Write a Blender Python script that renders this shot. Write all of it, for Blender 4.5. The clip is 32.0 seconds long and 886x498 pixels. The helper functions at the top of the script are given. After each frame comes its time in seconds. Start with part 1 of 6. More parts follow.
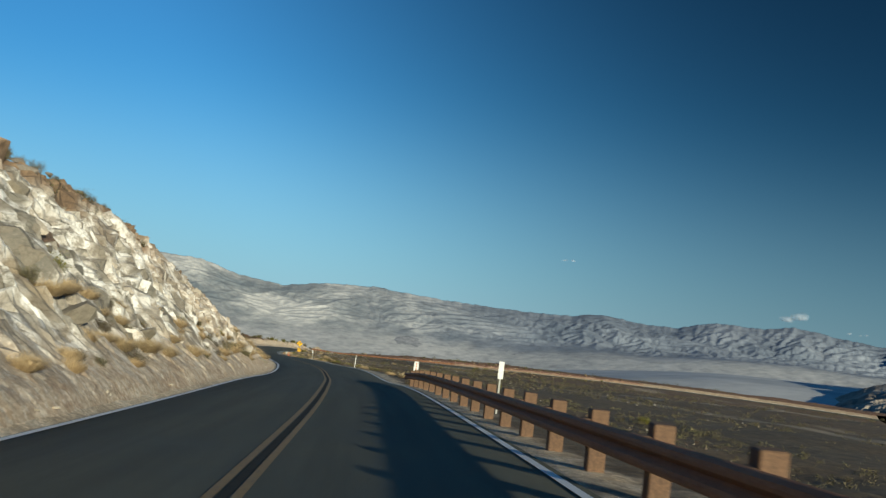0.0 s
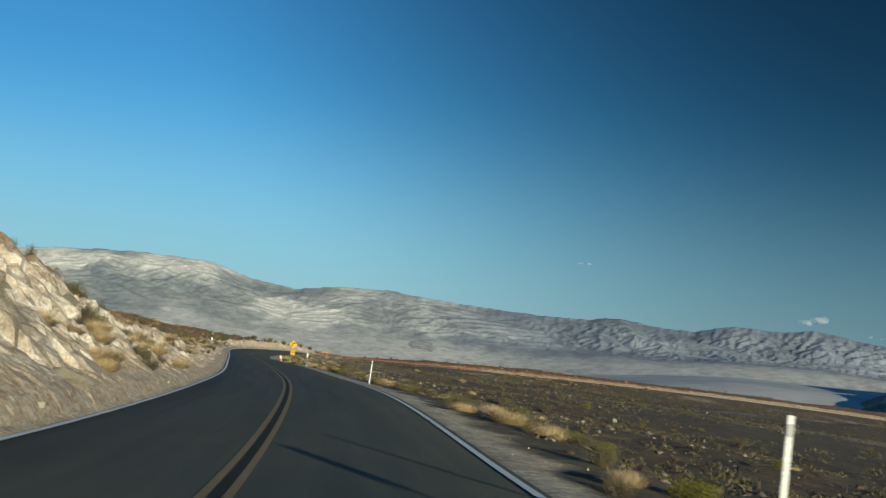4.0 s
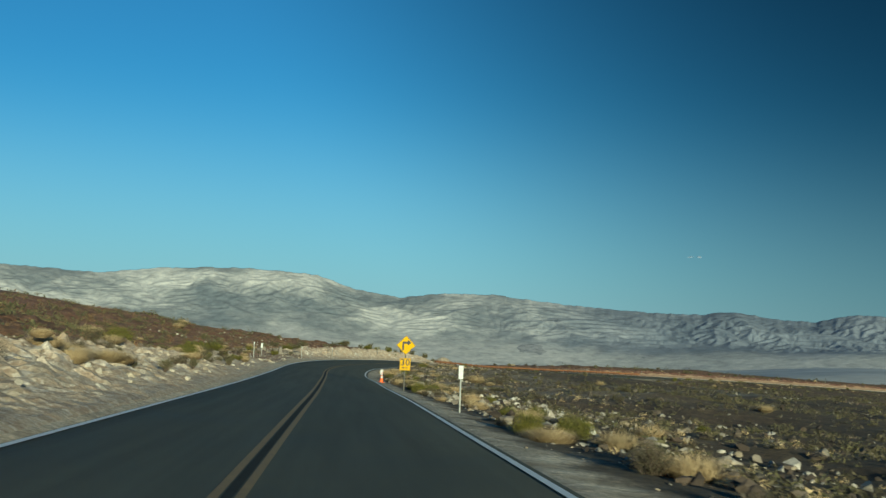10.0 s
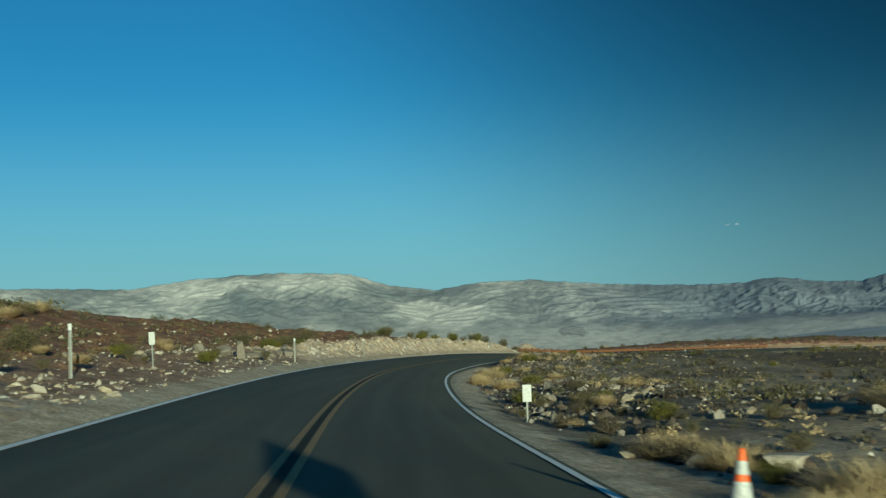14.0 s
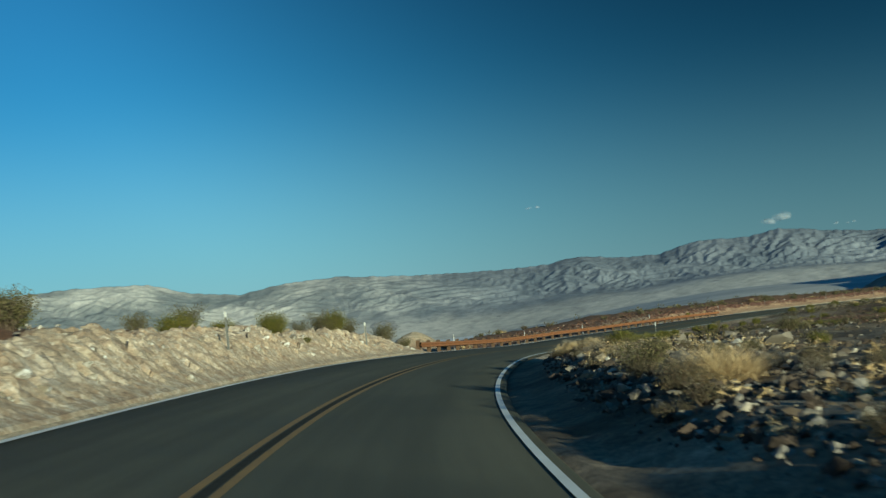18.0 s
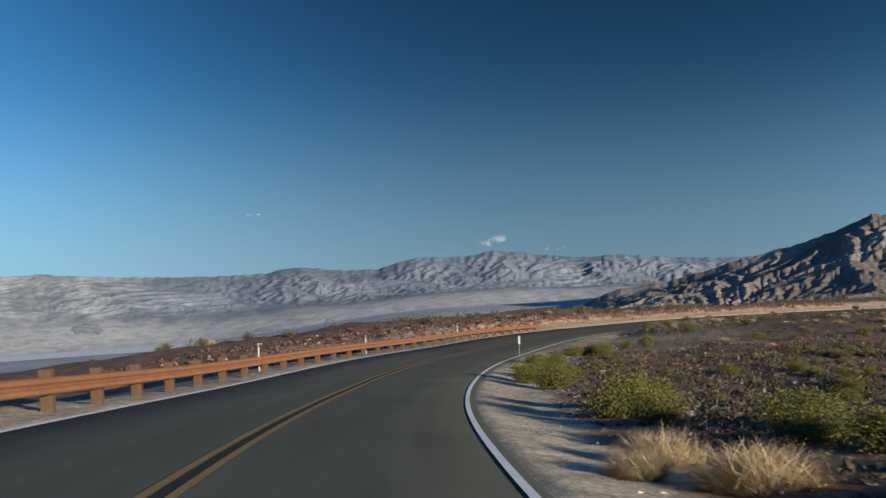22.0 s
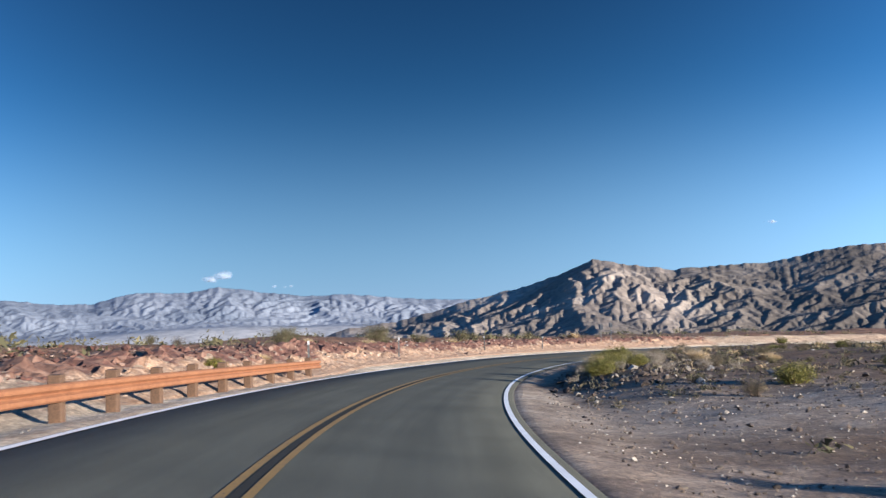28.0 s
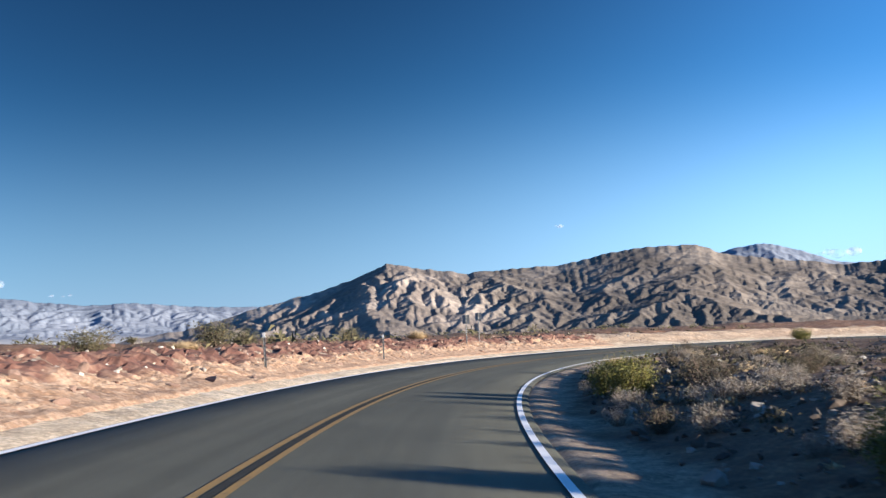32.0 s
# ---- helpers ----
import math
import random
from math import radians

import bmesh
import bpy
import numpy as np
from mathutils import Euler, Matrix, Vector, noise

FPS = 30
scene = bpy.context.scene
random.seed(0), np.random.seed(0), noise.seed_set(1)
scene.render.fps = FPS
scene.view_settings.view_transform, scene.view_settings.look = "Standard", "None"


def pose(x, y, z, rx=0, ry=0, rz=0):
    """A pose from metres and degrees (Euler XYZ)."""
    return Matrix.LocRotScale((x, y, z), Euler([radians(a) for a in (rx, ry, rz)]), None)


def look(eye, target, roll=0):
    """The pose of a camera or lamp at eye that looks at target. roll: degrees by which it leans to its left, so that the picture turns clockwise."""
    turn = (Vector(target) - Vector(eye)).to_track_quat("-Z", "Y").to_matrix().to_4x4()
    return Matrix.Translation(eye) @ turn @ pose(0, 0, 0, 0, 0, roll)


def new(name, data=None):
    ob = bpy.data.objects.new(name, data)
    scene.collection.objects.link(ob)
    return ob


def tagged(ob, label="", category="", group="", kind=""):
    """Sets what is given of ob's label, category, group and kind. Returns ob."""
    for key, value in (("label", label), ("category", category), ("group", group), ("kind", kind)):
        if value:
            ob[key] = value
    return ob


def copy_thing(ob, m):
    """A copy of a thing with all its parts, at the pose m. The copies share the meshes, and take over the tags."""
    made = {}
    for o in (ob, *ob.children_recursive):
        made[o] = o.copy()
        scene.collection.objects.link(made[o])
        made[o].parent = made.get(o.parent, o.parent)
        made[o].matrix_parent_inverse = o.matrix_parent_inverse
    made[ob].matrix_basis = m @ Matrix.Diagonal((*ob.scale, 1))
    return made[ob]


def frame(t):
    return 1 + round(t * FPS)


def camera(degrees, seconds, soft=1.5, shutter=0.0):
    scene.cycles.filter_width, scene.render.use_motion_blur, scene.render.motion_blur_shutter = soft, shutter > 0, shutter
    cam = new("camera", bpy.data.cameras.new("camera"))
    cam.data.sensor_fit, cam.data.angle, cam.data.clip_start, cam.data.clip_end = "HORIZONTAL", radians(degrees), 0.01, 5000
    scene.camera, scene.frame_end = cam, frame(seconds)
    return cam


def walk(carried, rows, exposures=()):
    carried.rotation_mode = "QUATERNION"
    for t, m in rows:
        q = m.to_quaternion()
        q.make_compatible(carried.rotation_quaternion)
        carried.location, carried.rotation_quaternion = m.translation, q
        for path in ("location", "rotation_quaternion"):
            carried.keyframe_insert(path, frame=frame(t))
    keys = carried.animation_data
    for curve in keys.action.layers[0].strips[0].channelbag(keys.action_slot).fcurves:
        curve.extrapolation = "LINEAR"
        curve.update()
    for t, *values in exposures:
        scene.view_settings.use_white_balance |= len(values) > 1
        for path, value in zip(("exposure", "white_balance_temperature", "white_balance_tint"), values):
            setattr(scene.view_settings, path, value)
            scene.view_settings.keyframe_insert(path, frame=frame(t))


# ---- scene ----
cam = camera(42.26, 32.0, soft=1.4, shutter=0.22)
PATH = [
    (0.0, 0.00, 0.00, 1.40, 92.68, -5.73, -13.00),
    (0.5, 1.12, 7.13, 1.07, 92.68, -5.69, -13.04),
    (1.0, 2.21, 14.13, 0.71, 92.68, -5.92, -13.17),
    (1.5, 3.31, 21.08, 0.33, 92.77, -5.94, -13.30),
    (2.0, 4.43, 27.88, 0.03, 92.73, -6.30, -13.28),
    (2.5, 5.39, 34.55, -0.28, 92.72, -6.32, -13.17),
    (3.0, 6.38, 41.01, -0.65, 92.74, -6.14, -12.97),
    (3.5, 7.36, 47.32, -1.06, 92.79, -5.86, -12.68),
    (4.0, 8.30, 53.54, -1.47, 92.84, -5.61, -12.34),
    (4.5, 9.20, 59.75, -1.85, 92.84, -5.51, -11.99),
    (5.0, 10.03, 66.00, -2.17, 92.79, -5.69, -11.65),
    (5.5, 10.85, 72.35, -2.46, 92.58, -5.72, -11.26),
    (6.0, 11.63, 78.81, -2.75, 92.55, -5.58, -10.66),
    (6.5, 12.32, 85.36, -3.07, 92.64, -5.59, -10.32),
    (7.0, 12.95, 92.14, -3.41, 92.64, -5.60, -9.49),
    (7.5, 13.54, 99.27, -3.79, 92.58, -5.21, -8.76),
    (8.0, 14.02, 106.30, -4.24, 92.65, -5.16, -7.93),
    (8.5, 14.38, 113.73, -4.62, 92.67, -5.13, -7.05),
    (9.0, 14.80, 121.52, -5.00, 92.57, -4.65, -6.95),
    (9.5, 15.21, 129.61, -5.40, 92.66, -3.50, -7.11),
    (10.0, 15.64, 137.91, -5.81, 92.71, -2.88, -7.13),
    (10.5, 16.03, 146.43, -6.24, 92.69, -2.85, -6.91),
    (11.0, 16.42, 155.24, -6.69, 92.67, -3.26, -6.61),
    (11.5, 16.88, 164.40, -7.15, 92.55, -2.64, -6.08),
    (12.0, 17.28, 173.67, -7.64, 92.41, -2.11, -5.76),
    (12.5, 17.57, 182.72, -8.11, 92.43, -2.69, -5.35),
    (13.0, 17.86, 191.50, -8.59, 92.50, -1.55, -5.26),
    (13.5, 18.15, 200.22, -9.05, 92.34, 0.15, -5.16),
    (14.0, 18.40, 209.42, -9.52, 92.27, 1.82, -5.40),
    (14.5, 18.68, 219.05, -9.99, 92.25, 3.28, -5.90),
    (15.0, 19.05, 229.05, -10.47, 92.23, 4.36, -6.59),
    (15.5, 19.57, 239.35, -10.95, 92.17, 4.87, -7.44),
    (16.0, 20.30, 249.88, -11.42, 92.04, 4.64, -8.48),
    (16.5, 21.35, 260.55, -11.88, 91.83, 4.93, -10.15),
    (17.0, 22.72, 271.18, -12.37, 91.36, 6.10, -11.95),
    (17.5, 24.33, 281.66, -12.85, 91.60, 6.43, -13.56),
    (18.0, 26.25, 291.77, -13.30, 91.49, 6.10, -15.08),
    (18.5, 28.24, 301.29, -13.72, 91.54, 5.85, -16.58),
    (19.0, 30.43, 310.08, -14.11, 91.77, 5.73, -18.61),
    (19.5, 32.68, 317.95, -14.49, 91.90, 5.07, -20.45),
    (20.0, 35.03, 325.18, -14.82, 91.76, 4.25, -22.37),
    (20.5, 37.47, 332.09, -15.17, 91.66, 3.60, -24.07),
    (21.0, 40.03, 338.53, -15.53, 91.38, 3.43, -25.95),
    (21.5, 42.60, 344.64, -15.92, 91.12, 3.39, -27.61),
    (22.0, 45.45, 350.64, -16.37, 90.96, 3.04, -29.18),
    (22.5, 48.29, 356.54, -16.80, 90.98, 2.81, -30.27),
    (23.0, 51.42, 362.53, -17.22, 91.01, 2.56, -31.14),
    (23.5, 54.67, 368.43, -17.69, 91.19, 2.45, -31.96),
    (24.0, 57.79, 373.99, -18.14, 91.37, 2.22, -32.69),
    (24.5, 60.67, 379.13, -18.54, 91.52, 1.94, -33.40),
    (25.0, 63.62, 383.82, -18.84, 91.58, 1.73, -34.59),
    (25.5, 66.64, 388.27, -19.09, 91.62, 1.61, -35.76),
    (26.0, 69.73, 392.64, -19.31, 91.67, 1.57, -36.75),
    (26.5, 72.92, 397.04, -19.54, 91.78, 1.65, -37.77),
    (27.0, 76.16, 401.66, -19.76, 92.01, 1.85, -39.36),
    (27.5, 79.64, 406.40, -19.99, 92.19, 1.92, -41.06),
    (28.0, 83.44, 411.22, -20.22, 92.37, 1.85, -42.80),
    (28.5, 87.51, 415.98, -20.47, 92.34, 2.04, -44.59),
    (29.0, 91.65, 420.54, -20.74, 92.34, 2.17, -46.38),
    (29.5, 95.77, 424.93, -21.06, 92.42, 2.17, -47.67),
    (30.0, 100.17, 429.38, -21.31, 92.41, 1.85, -48.68),
    (30.5, 104.91, 434.01, -21.59, 92.28, 1.90, -49.56),
    (31.0, 109.98, 438.75, -21.92, 92.24, 2.29, -50.79),
    (31.5, 115.28, 443.59, -22.18, 92.26, 2.68, -51.85),
    (32.0, 120.82, 448.37, -22.48, 92.30, 2.63, -53.16),
]
ROAD = [  # centre line: x, y, z, cross fall (right side up is positive)
    (-15.06, -84.10, 4.21, 0.058),
    (-11.14, -60.42, 3.03, 0.058),
    (-7.23, -36.74, 1.85, 0.058),
    (-3.32, -13.06, 0.67, 0.058),
    (0.59, 10.62, -0.51, 0.058),
    (3.68, 29.36, -1.45, 0.043),
    (6.46, 48.16, -2.41, 0.038),
    (9.07, 66.98, -3.65, 0.019),
    (11.21, 85.86, -4.52, 0.045),
    (12.89, 104.79, -5.49, 0.035),
    (14.06, 123.75, -6.53, 0.021),
    (14.88, 142.73, -7.42, 0.008),
    (15.58, 161.72, -8.37, -0.002),
    (16.38, 180.70, -9.34, -0.022),
    (17.04, 199.69, -10.33, -0.052),
    (17.71, 218.68, -11.23, -0.075),
    (18.26, 237.68, -12.15, -0.107),
    (19.52, 256.63, -12.94, -0.110),
    (21.63, 275.52, -13.75, -0.110),
    (24.95, 294.23, -14.58, -0.110),
    (29.38, 312.71, -15.41, -0.110),
    (35.31, 330.75, -16.29, -0.109),
    (42.41, 348.37, -17.34, -0.095),
    (50.58, 365.52, -18.58, -0.096),
    (59.76, 382.16, -19.85, -0.095),
    (70.31, 397.92, -20.72, -0.085),
    (82.51, 412.52, -21.57, -0.068),
    (95.05, 426.79, -22.34, -0.072),
    (108.54, 440.17, -23.15, -0.065),
    (122.95, 452.55, -23.95, -0.058),
    (142.44, 466.54, -24.92, -0.055),
    (163.30, 478.43, -25.92, -0.060),
    (185.44, 487.68, -26.92, -0.060),
    (208.66, 493.76, -27.92, -0.060),
    (232.50, 496.55, -28.92, -0.060),
    (256.49, 495.99, -29.92, -0.060),
    (280.17, 492.10, -30.92, -0.060),
    (303.08, 484.96, -31.92, -0.060),
    (324.78, 474.69, -32.92, -0.060),
]
EXPOSURES = [(0.0, 0.42, 6200, -5), (6.0, 0.42, 6400, -9), (9.0, 0.34, 6250, -15), (11.0, 0.28, 6050, -26), (13.0, 0.18, 6000, -28), (15.5, 0.06, 5950, -28), (17.0, 0.18, 5950, -28), (19.5, 0.26, 6150, -7), (24.0, 0.76, 5850, 8), (27.0, 1.14, 5600, 12), (29.0, 1.52, 5650, 12), (32.0, 1.52, 5800, 12)]
walk(cam, [(r[0], pose(*r[1:])) for r in PATH], EXPOSURES)

# ---- light ----
SUN_AZ, SUN_EL = -170.0, 8.7          # degrees, from +y towards -x; height over the horizon


def heading(az, el=0.0):
    a, e = radians(az), radians(el)
    return Vector((-math.sin(a) * math.cos(e), math.cos(a) * math.cos(e), math.sin(e)))


sun = new("sun", bpy.data.lights.new("sun", "SUN"))
sun.data.energy, sun.data.angle, sun.data.color = 5.0, radians(0.55), (1.0, 0.86, 0.68)
sun.matrix_world = look(heading(SUN_AZ, SUN_EL) * 100, (0, 0, 0))

world = bpy.data.worlds.new("desert_sky")
scene.world = world
world.use_nodes = True
wn, wl = world.node_tree.nodes, world.node_tree.links
wn.clear()
w_out, w_bg, w_sky = wn.new("ShaderNodeOutputWorld"), wn.new("ShaderNodeBackground"), wn.new("ShaderNodeTexSky")
w_sky.sky_type, w_sky.sun_disc = "NISHITA", False
w_sky.sun_elevation, w_sky.sun_rotation = radians(SUN_EL), radians(-SUN_AZ)
w_sky.altitude, w_sky.air_density, w_sky.dust_density, w_sky.ozone_density = 1100, 1.0, 0.0, 4.0
# pale haze low over the horizon
w_geo = wn.new("ShaderNodeTexCoord")
w_hue = wn.new("ShaderNodeMix"); w_hue.data_type, w_hue.blend_type = "RGBA", "MULTIPLY"
w_hue.inputs[0].default_value = 1.0
w_hue.inputs[7].default_value = (0.56, 0.86, 1.03, 1)
w_sep = wn.new("ShaderNodeSeparateXYZ")
w_low = wn.new("ShaderNodeMapRange"); w_low.interpolation_type = "SMOOTHERSTEP"
for i, v in ((1, -0.02), (2, 0.21), (3, 0.6), (4, 0.0)):
    w_low.inputs[i].default_value = v
w_haze = wn.new("ShaderNodeMix"); w_haze.data_type = "RGBA"
w_haze.inputs[7].default_value = (3.1, 4.75, 6.9, 1)
wl.new(w_sky.outputs[0], w_hue.inputs[6])
wl.new(w_geo.outputs["Generated"], w_sep.inputs[0])
wl.new(w_sep.outputs["Z"], w_low.inputs[0])
wl.new(w_low.outputs[0], w_haze.inputs[0])
wl.new(w_hue.outputs[2], w_haze.inputs[6])
# the sky is darkened smoothly around one spot, deepest at azimuth -38, 28 degrees up
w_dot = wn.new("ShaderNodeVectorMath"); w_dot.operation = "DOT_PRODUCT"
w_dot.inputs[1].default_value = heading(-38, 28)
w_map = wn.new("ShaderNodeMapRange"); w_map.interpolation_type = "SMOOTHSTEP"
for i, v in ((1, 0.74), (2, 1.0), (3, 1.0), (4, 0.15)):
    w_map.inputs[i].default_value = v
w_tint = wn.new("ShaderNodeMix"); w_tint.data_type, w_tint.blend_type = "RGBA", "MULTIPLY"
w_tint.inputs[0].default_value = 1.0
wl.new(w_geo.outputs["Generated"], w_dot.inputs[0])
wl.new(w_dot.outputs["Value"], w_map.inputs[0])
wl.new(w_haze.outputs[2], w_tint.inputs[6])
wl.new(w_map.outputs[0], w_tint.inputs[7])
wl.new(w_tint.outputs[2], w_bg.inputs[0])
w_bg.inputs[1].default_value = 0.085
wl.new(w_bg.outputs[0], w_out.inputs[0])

# ---- numbers and noise ----
def vnoise(x, y, seed=0):
    """Smooth value noise in 0..1 on numpy arrays."""
    xi, yi = np.floor(x).astype(np.int64), np.floor(y).astype(np.int64)
    u, v = x - xi, y - yi
    u, v = u * u * (3 - 2 * u), v * v * (3 - 2 * v)

    def rnd(a, b):
        n = (a * 374761393 + b * 668265263 + seed * 974634777) & 0x7FFFFFFF
        n = ((n ^ (n >> 13)) * 1274126177) & 0x7FFFFFFF
        return ((n ^ (n >> 16)) & 0xFFFF) / 65535.0
    return (rnd(xi, yi) * (1 - u) + rnd(xi + 1, yi) * u) * (1 - v) + (rnd(xi, yi + 1) * (1 - u) + rnd(xi + 1, yi + 1) * u) * v


def fbm(x, y, octaves=4, seed=0):
    total, amp, norm = 0.0, 1.0, 0.0
    for k in range(octaves):
        total = total + amp * vnoise(x * 2 ** k + 13.7 * k, y * 2 ** k - 7.1 * k, seed + k)
        norm += amp
        amp *= 0.5
    return total / norm


def ridged(x, y, octaves=4, seed=0):
    total, amp, norm = 0.0, 1.0, 0.0
    for k in range(octaves):
        total = total + amp * (1 - np.abs(2 * vnoise(x * 2 ** k + 5.3 * k, y * 2 ** k + 9.1 * k, seed + k) - 1))
        norm += amp
        amp *= 0.52
    return total / norm


def cells(x, y, seed=0):
    """Angular facets: height -0.5..0.5 of the nearest cell's tilted plate, and the cell's own number 0..1."""
    xi, yi = np.floor(x).astype(np.int64), np.floor(y).astype(np.int64)

    def rnd(a, b, k):
        n = (a * 374761393 + b * 668265263 + (seed * 31 + k) * 974634777) & 0x7FFFFFFF
        n = ((n ^ (n >> 13)) * 1274126177) & 0x7FFFFFFF
        return ((n ^ (n >> 16)) & 0xFFFF) / 65535.0
    best, h, cid = np.full(np.shape(x), 9e9), np.zeros(np.shape(x)), np.zeros(np.shape(x))
    for i in (-1, 0, 1):
        for j in (-1, 0, 1):
            a, b = xi + i, yi + j
            dx, dy = x - (a + rnd(a, b, 1)), y - (b + rnd(a, b, 2))
            dist = dx * dx + dy * dy
            near = dist < best
            plate = rnd(a, b, 3) - 0.5 + dx * (rnd(a, b, 4) - 0.5) * 1.3 + dy * (rnd(a, b, 5) - 0.5) * 1.3
            best, h, cid = np.where(near, dist, best), np.where(near, plate, h), np.where(near, rnd(a, b, 6), cid)
    return h, cid


def smooth(a):
    a = np.clip(a, 0, 1)
    return a * a * (3 - 2 * a)


def keyed(table, s, col):
    """Column col of a table of rows (s, ...), glided between its rows."""
    xs = np.array([r[0] for r in table], float)
    ys = np.array([r[col] for r in table], float)
    i = np.clip(np.searchsorted(xs, s) - 1, 0, len(xs) - 2)
    return ys[i] + (ys[i + 1] - ys[i]) * smooth((s - xs[i]) / (xs[i + 1] - xs[i]))


# ---- the road's line ----
def catmull(points, n):
    pts = np.array(points, float)
    pts = np.vstack([2 * pts[0] - pts[1], pts, 2 * pts[-1] - pts[-2]])
    out = []
    for i in range(1, len(pts) - 2):
        p0, p1, p2, p3 = pts[i - 1:i + 3]
        t = np.linspace(0, 1, n, endpoint=False)[:, None]
        out.append(0.5 * (2 * p1 + (p2 - p0) * t + (2 * p0 - 5 * p1 + 4 * p2 - p3) * t ** 2 + (3 * p1 - p0 - 3 * p2 + p3) * t ** 3))
    return np.vstack(out + [pts[-2:-1]])


_fine = catmull(ROAD, 60)
_arc = np.concatenate([[0], np.cumsum(np.hypot(*np.diff(_fine[:, :2], axis=0).T))])
S_START = float(_arc[240]) - 9.0                 # road metre 0 is where the drive begins
S_MIN, S_MAX = -S_START, float(_arc[-1]) - S_START
_w = 9
_even = np.arange(S_MIN, S_MAX, 1.0)
_tab = np.stack([np.interp(_even + S_START, _arc, _fine[:, c]) for c in range(4)], 1)
_pad = np.vstack([np.repeat(_tab[:1], _w, 0), _tab, np.repeat(_tab[-1:], _w, 0)])
_sm = np.stack([np.convolve(_pad[:, c], np.ones(2 * _w + 1) / (2 * _w + 1), "valid") for c in range(4)], 1)
_tab[_w:-_w] = _sm[_w:-_w]
_dir = np.gradient(_tab[:, :2], axis=0)
_dir /= np.linalg.norm(_dir, axis=1)[:, None]


def road_at(s):
    """x, y, z, cross fall and the unit vector to the right, at road metre s (arrays)."""
    s = np.asarray(s, float)
    x, y, z, b = (np.interp(s, _even, _tab[:, c]) for c in range(4))
    ux, uy = np.interp(s, _even, _dir[:, 0]), np.interp(s, _even, _dir[:, 1])
    n = np.hypot(ux, uy)
    return x, y, z, b, uy / n, -ux / n


def place(s, d, up=0.0):
    """The point d metres right of the centre line at road metre s, on the ground, up metres over it."""
    x, y, z, b, rx, ry = road_at(s)
    return Vector((float(x + rx * d), float(y + ry * d), float(ground_z(s, d)) + up))


def road_yaw(s):
    _, _, _, _, rx, ry = road_at(s)
    return math.degrees(math.atan2(float(ry), float(rx)))


# the land beside the road, by road metre
# left: bank height, its foot past the road's edge, its width, the slope behind it, how far that slope runs, the slope after that
LEFT = [(-80, 7.2, 0.2, 8.3, 0.15, 30, 0.08), (20, 7, 0.2, 8.2, 0.15, 30, 0.08), (58, 6.9, 0.2, 8.1, 0.12, 30, 0.08), (76, 5.7, 0.2, 7.5, 0.12, 30, 0.08),
        (90, 4.2, 0.2, 6.4, 0.14, 28, 0.06), (102, 2.5, 0.2, 5.5, 0.20, 24, 0.04), (116, 2, 0.2, 5.1, 0.22, 22, 0.03), (150, 1.5, 0.2, 5.2, 0.22, 22, 0.02), (185, 1.2, 0.2, 5.4, 0.22, 22, 0.02),
        (215, 0.6, 0.5, 6.1, 0.22, 22, 0.0), (245, 0.7, 0.5, 5.1, 0.21, 22, -0.03), (262, 0.7, 1.2, 4.2, 0.20, 17, -0.06), (275, 0.75, 0.6, 4.0, 0.20, 15, -0.08), (290, 0.95, 0.4, 3.0, 0.17, 10, -0.12), (310, 1.2, 0.3, 1.8, 0.12, 8, -0.16),
        (335, 1.2, 0.3, 1.8, 0.05, 6, -0.2), (352, 1.05, 0.3, 1.9, 0.0, 5, -0.22), (360, 0.55, 0.4, 2.4, -0.05, 5, -0.22), (370, 0.0, 1.6, 4.0, -0.10, 6, -0.22), (385, -0.3, 1.9, 4.0, -0.04, 6, -0.2), (404, 0.0, 2.2, 4.0, 0.0, 6, -0.16), (420, 0.6, 2.3, 3.5, 0.02, 9, -0.12), (450, 0.85, 1.2, 3.0, 0.01, 10, -0.10),
        (470, 1.0, 0.8, 3.2, 0.02, 14, -0.10), (520, 0.9, 0.8, 3.2, 0.02, 20, -0.08), (800, 0.9, 2.0, 3.0, 0.02, 20, -0.08)]
# right: shoulder width, rise over the next metres, their width, the slope behind it
RIGHT = [(-80, 1.0, -3.0, 7.0, -0.050), (55, 1.1, -2.6, 7.0, -0.045), (75, 1.6, -1.9, 8.0, -0.045), (140, 1.5, -1.4, 8.0, -0.045), (175, 1.5, -0.6, 8.0, -0.040),
         (210, 1.3, -0.15, 7.0, -0.035), (245, 1.1, 0.35, 4.0, -0.030), (270, 1.7, 0.10, 4.0, -0.020), (288, 1.6, 0.15, 3.6, -0.015), (303, 0.35, 0.58, 2.2, -0.018), (326, 0.25, 0.66, 2.0, -0.018), (338, 0.35, 0.60, 2.2, -0.02), (350, 1.5, 0.35, 3.2, -0.020), (362, 1.9, 0.1, 4.0, -0.020),
         (395, 2.4, -0.05, 4.0, -0.012), (440, 3.0, 0.05, 5.0, -0.008), (455, 2.2, 0.1, 4.0, -0.008), (472, 0.9, 0.6, 4.0, -0.010), (520, 0.9, 0.65, 4.4, -0.015), (800, 1.0, 0.5, 4.0, -0.03)]
HALF = 3.54          # half the paved width
# where the painted centre strays from the middle: road metre, metres to the right
CENTRE = [(-80, 0.03), (40, 0.03), (75, -0.07), (135, -0.07), (165, 0.0), (240, 0.0), (270, -0.04), (320, 0.0), (345, 0.0), (372, -0.09), (395, -0.12), (412, 0.0), (428, 0.03), (445, -0.12), (480, -0.12), (800, -0.12)]
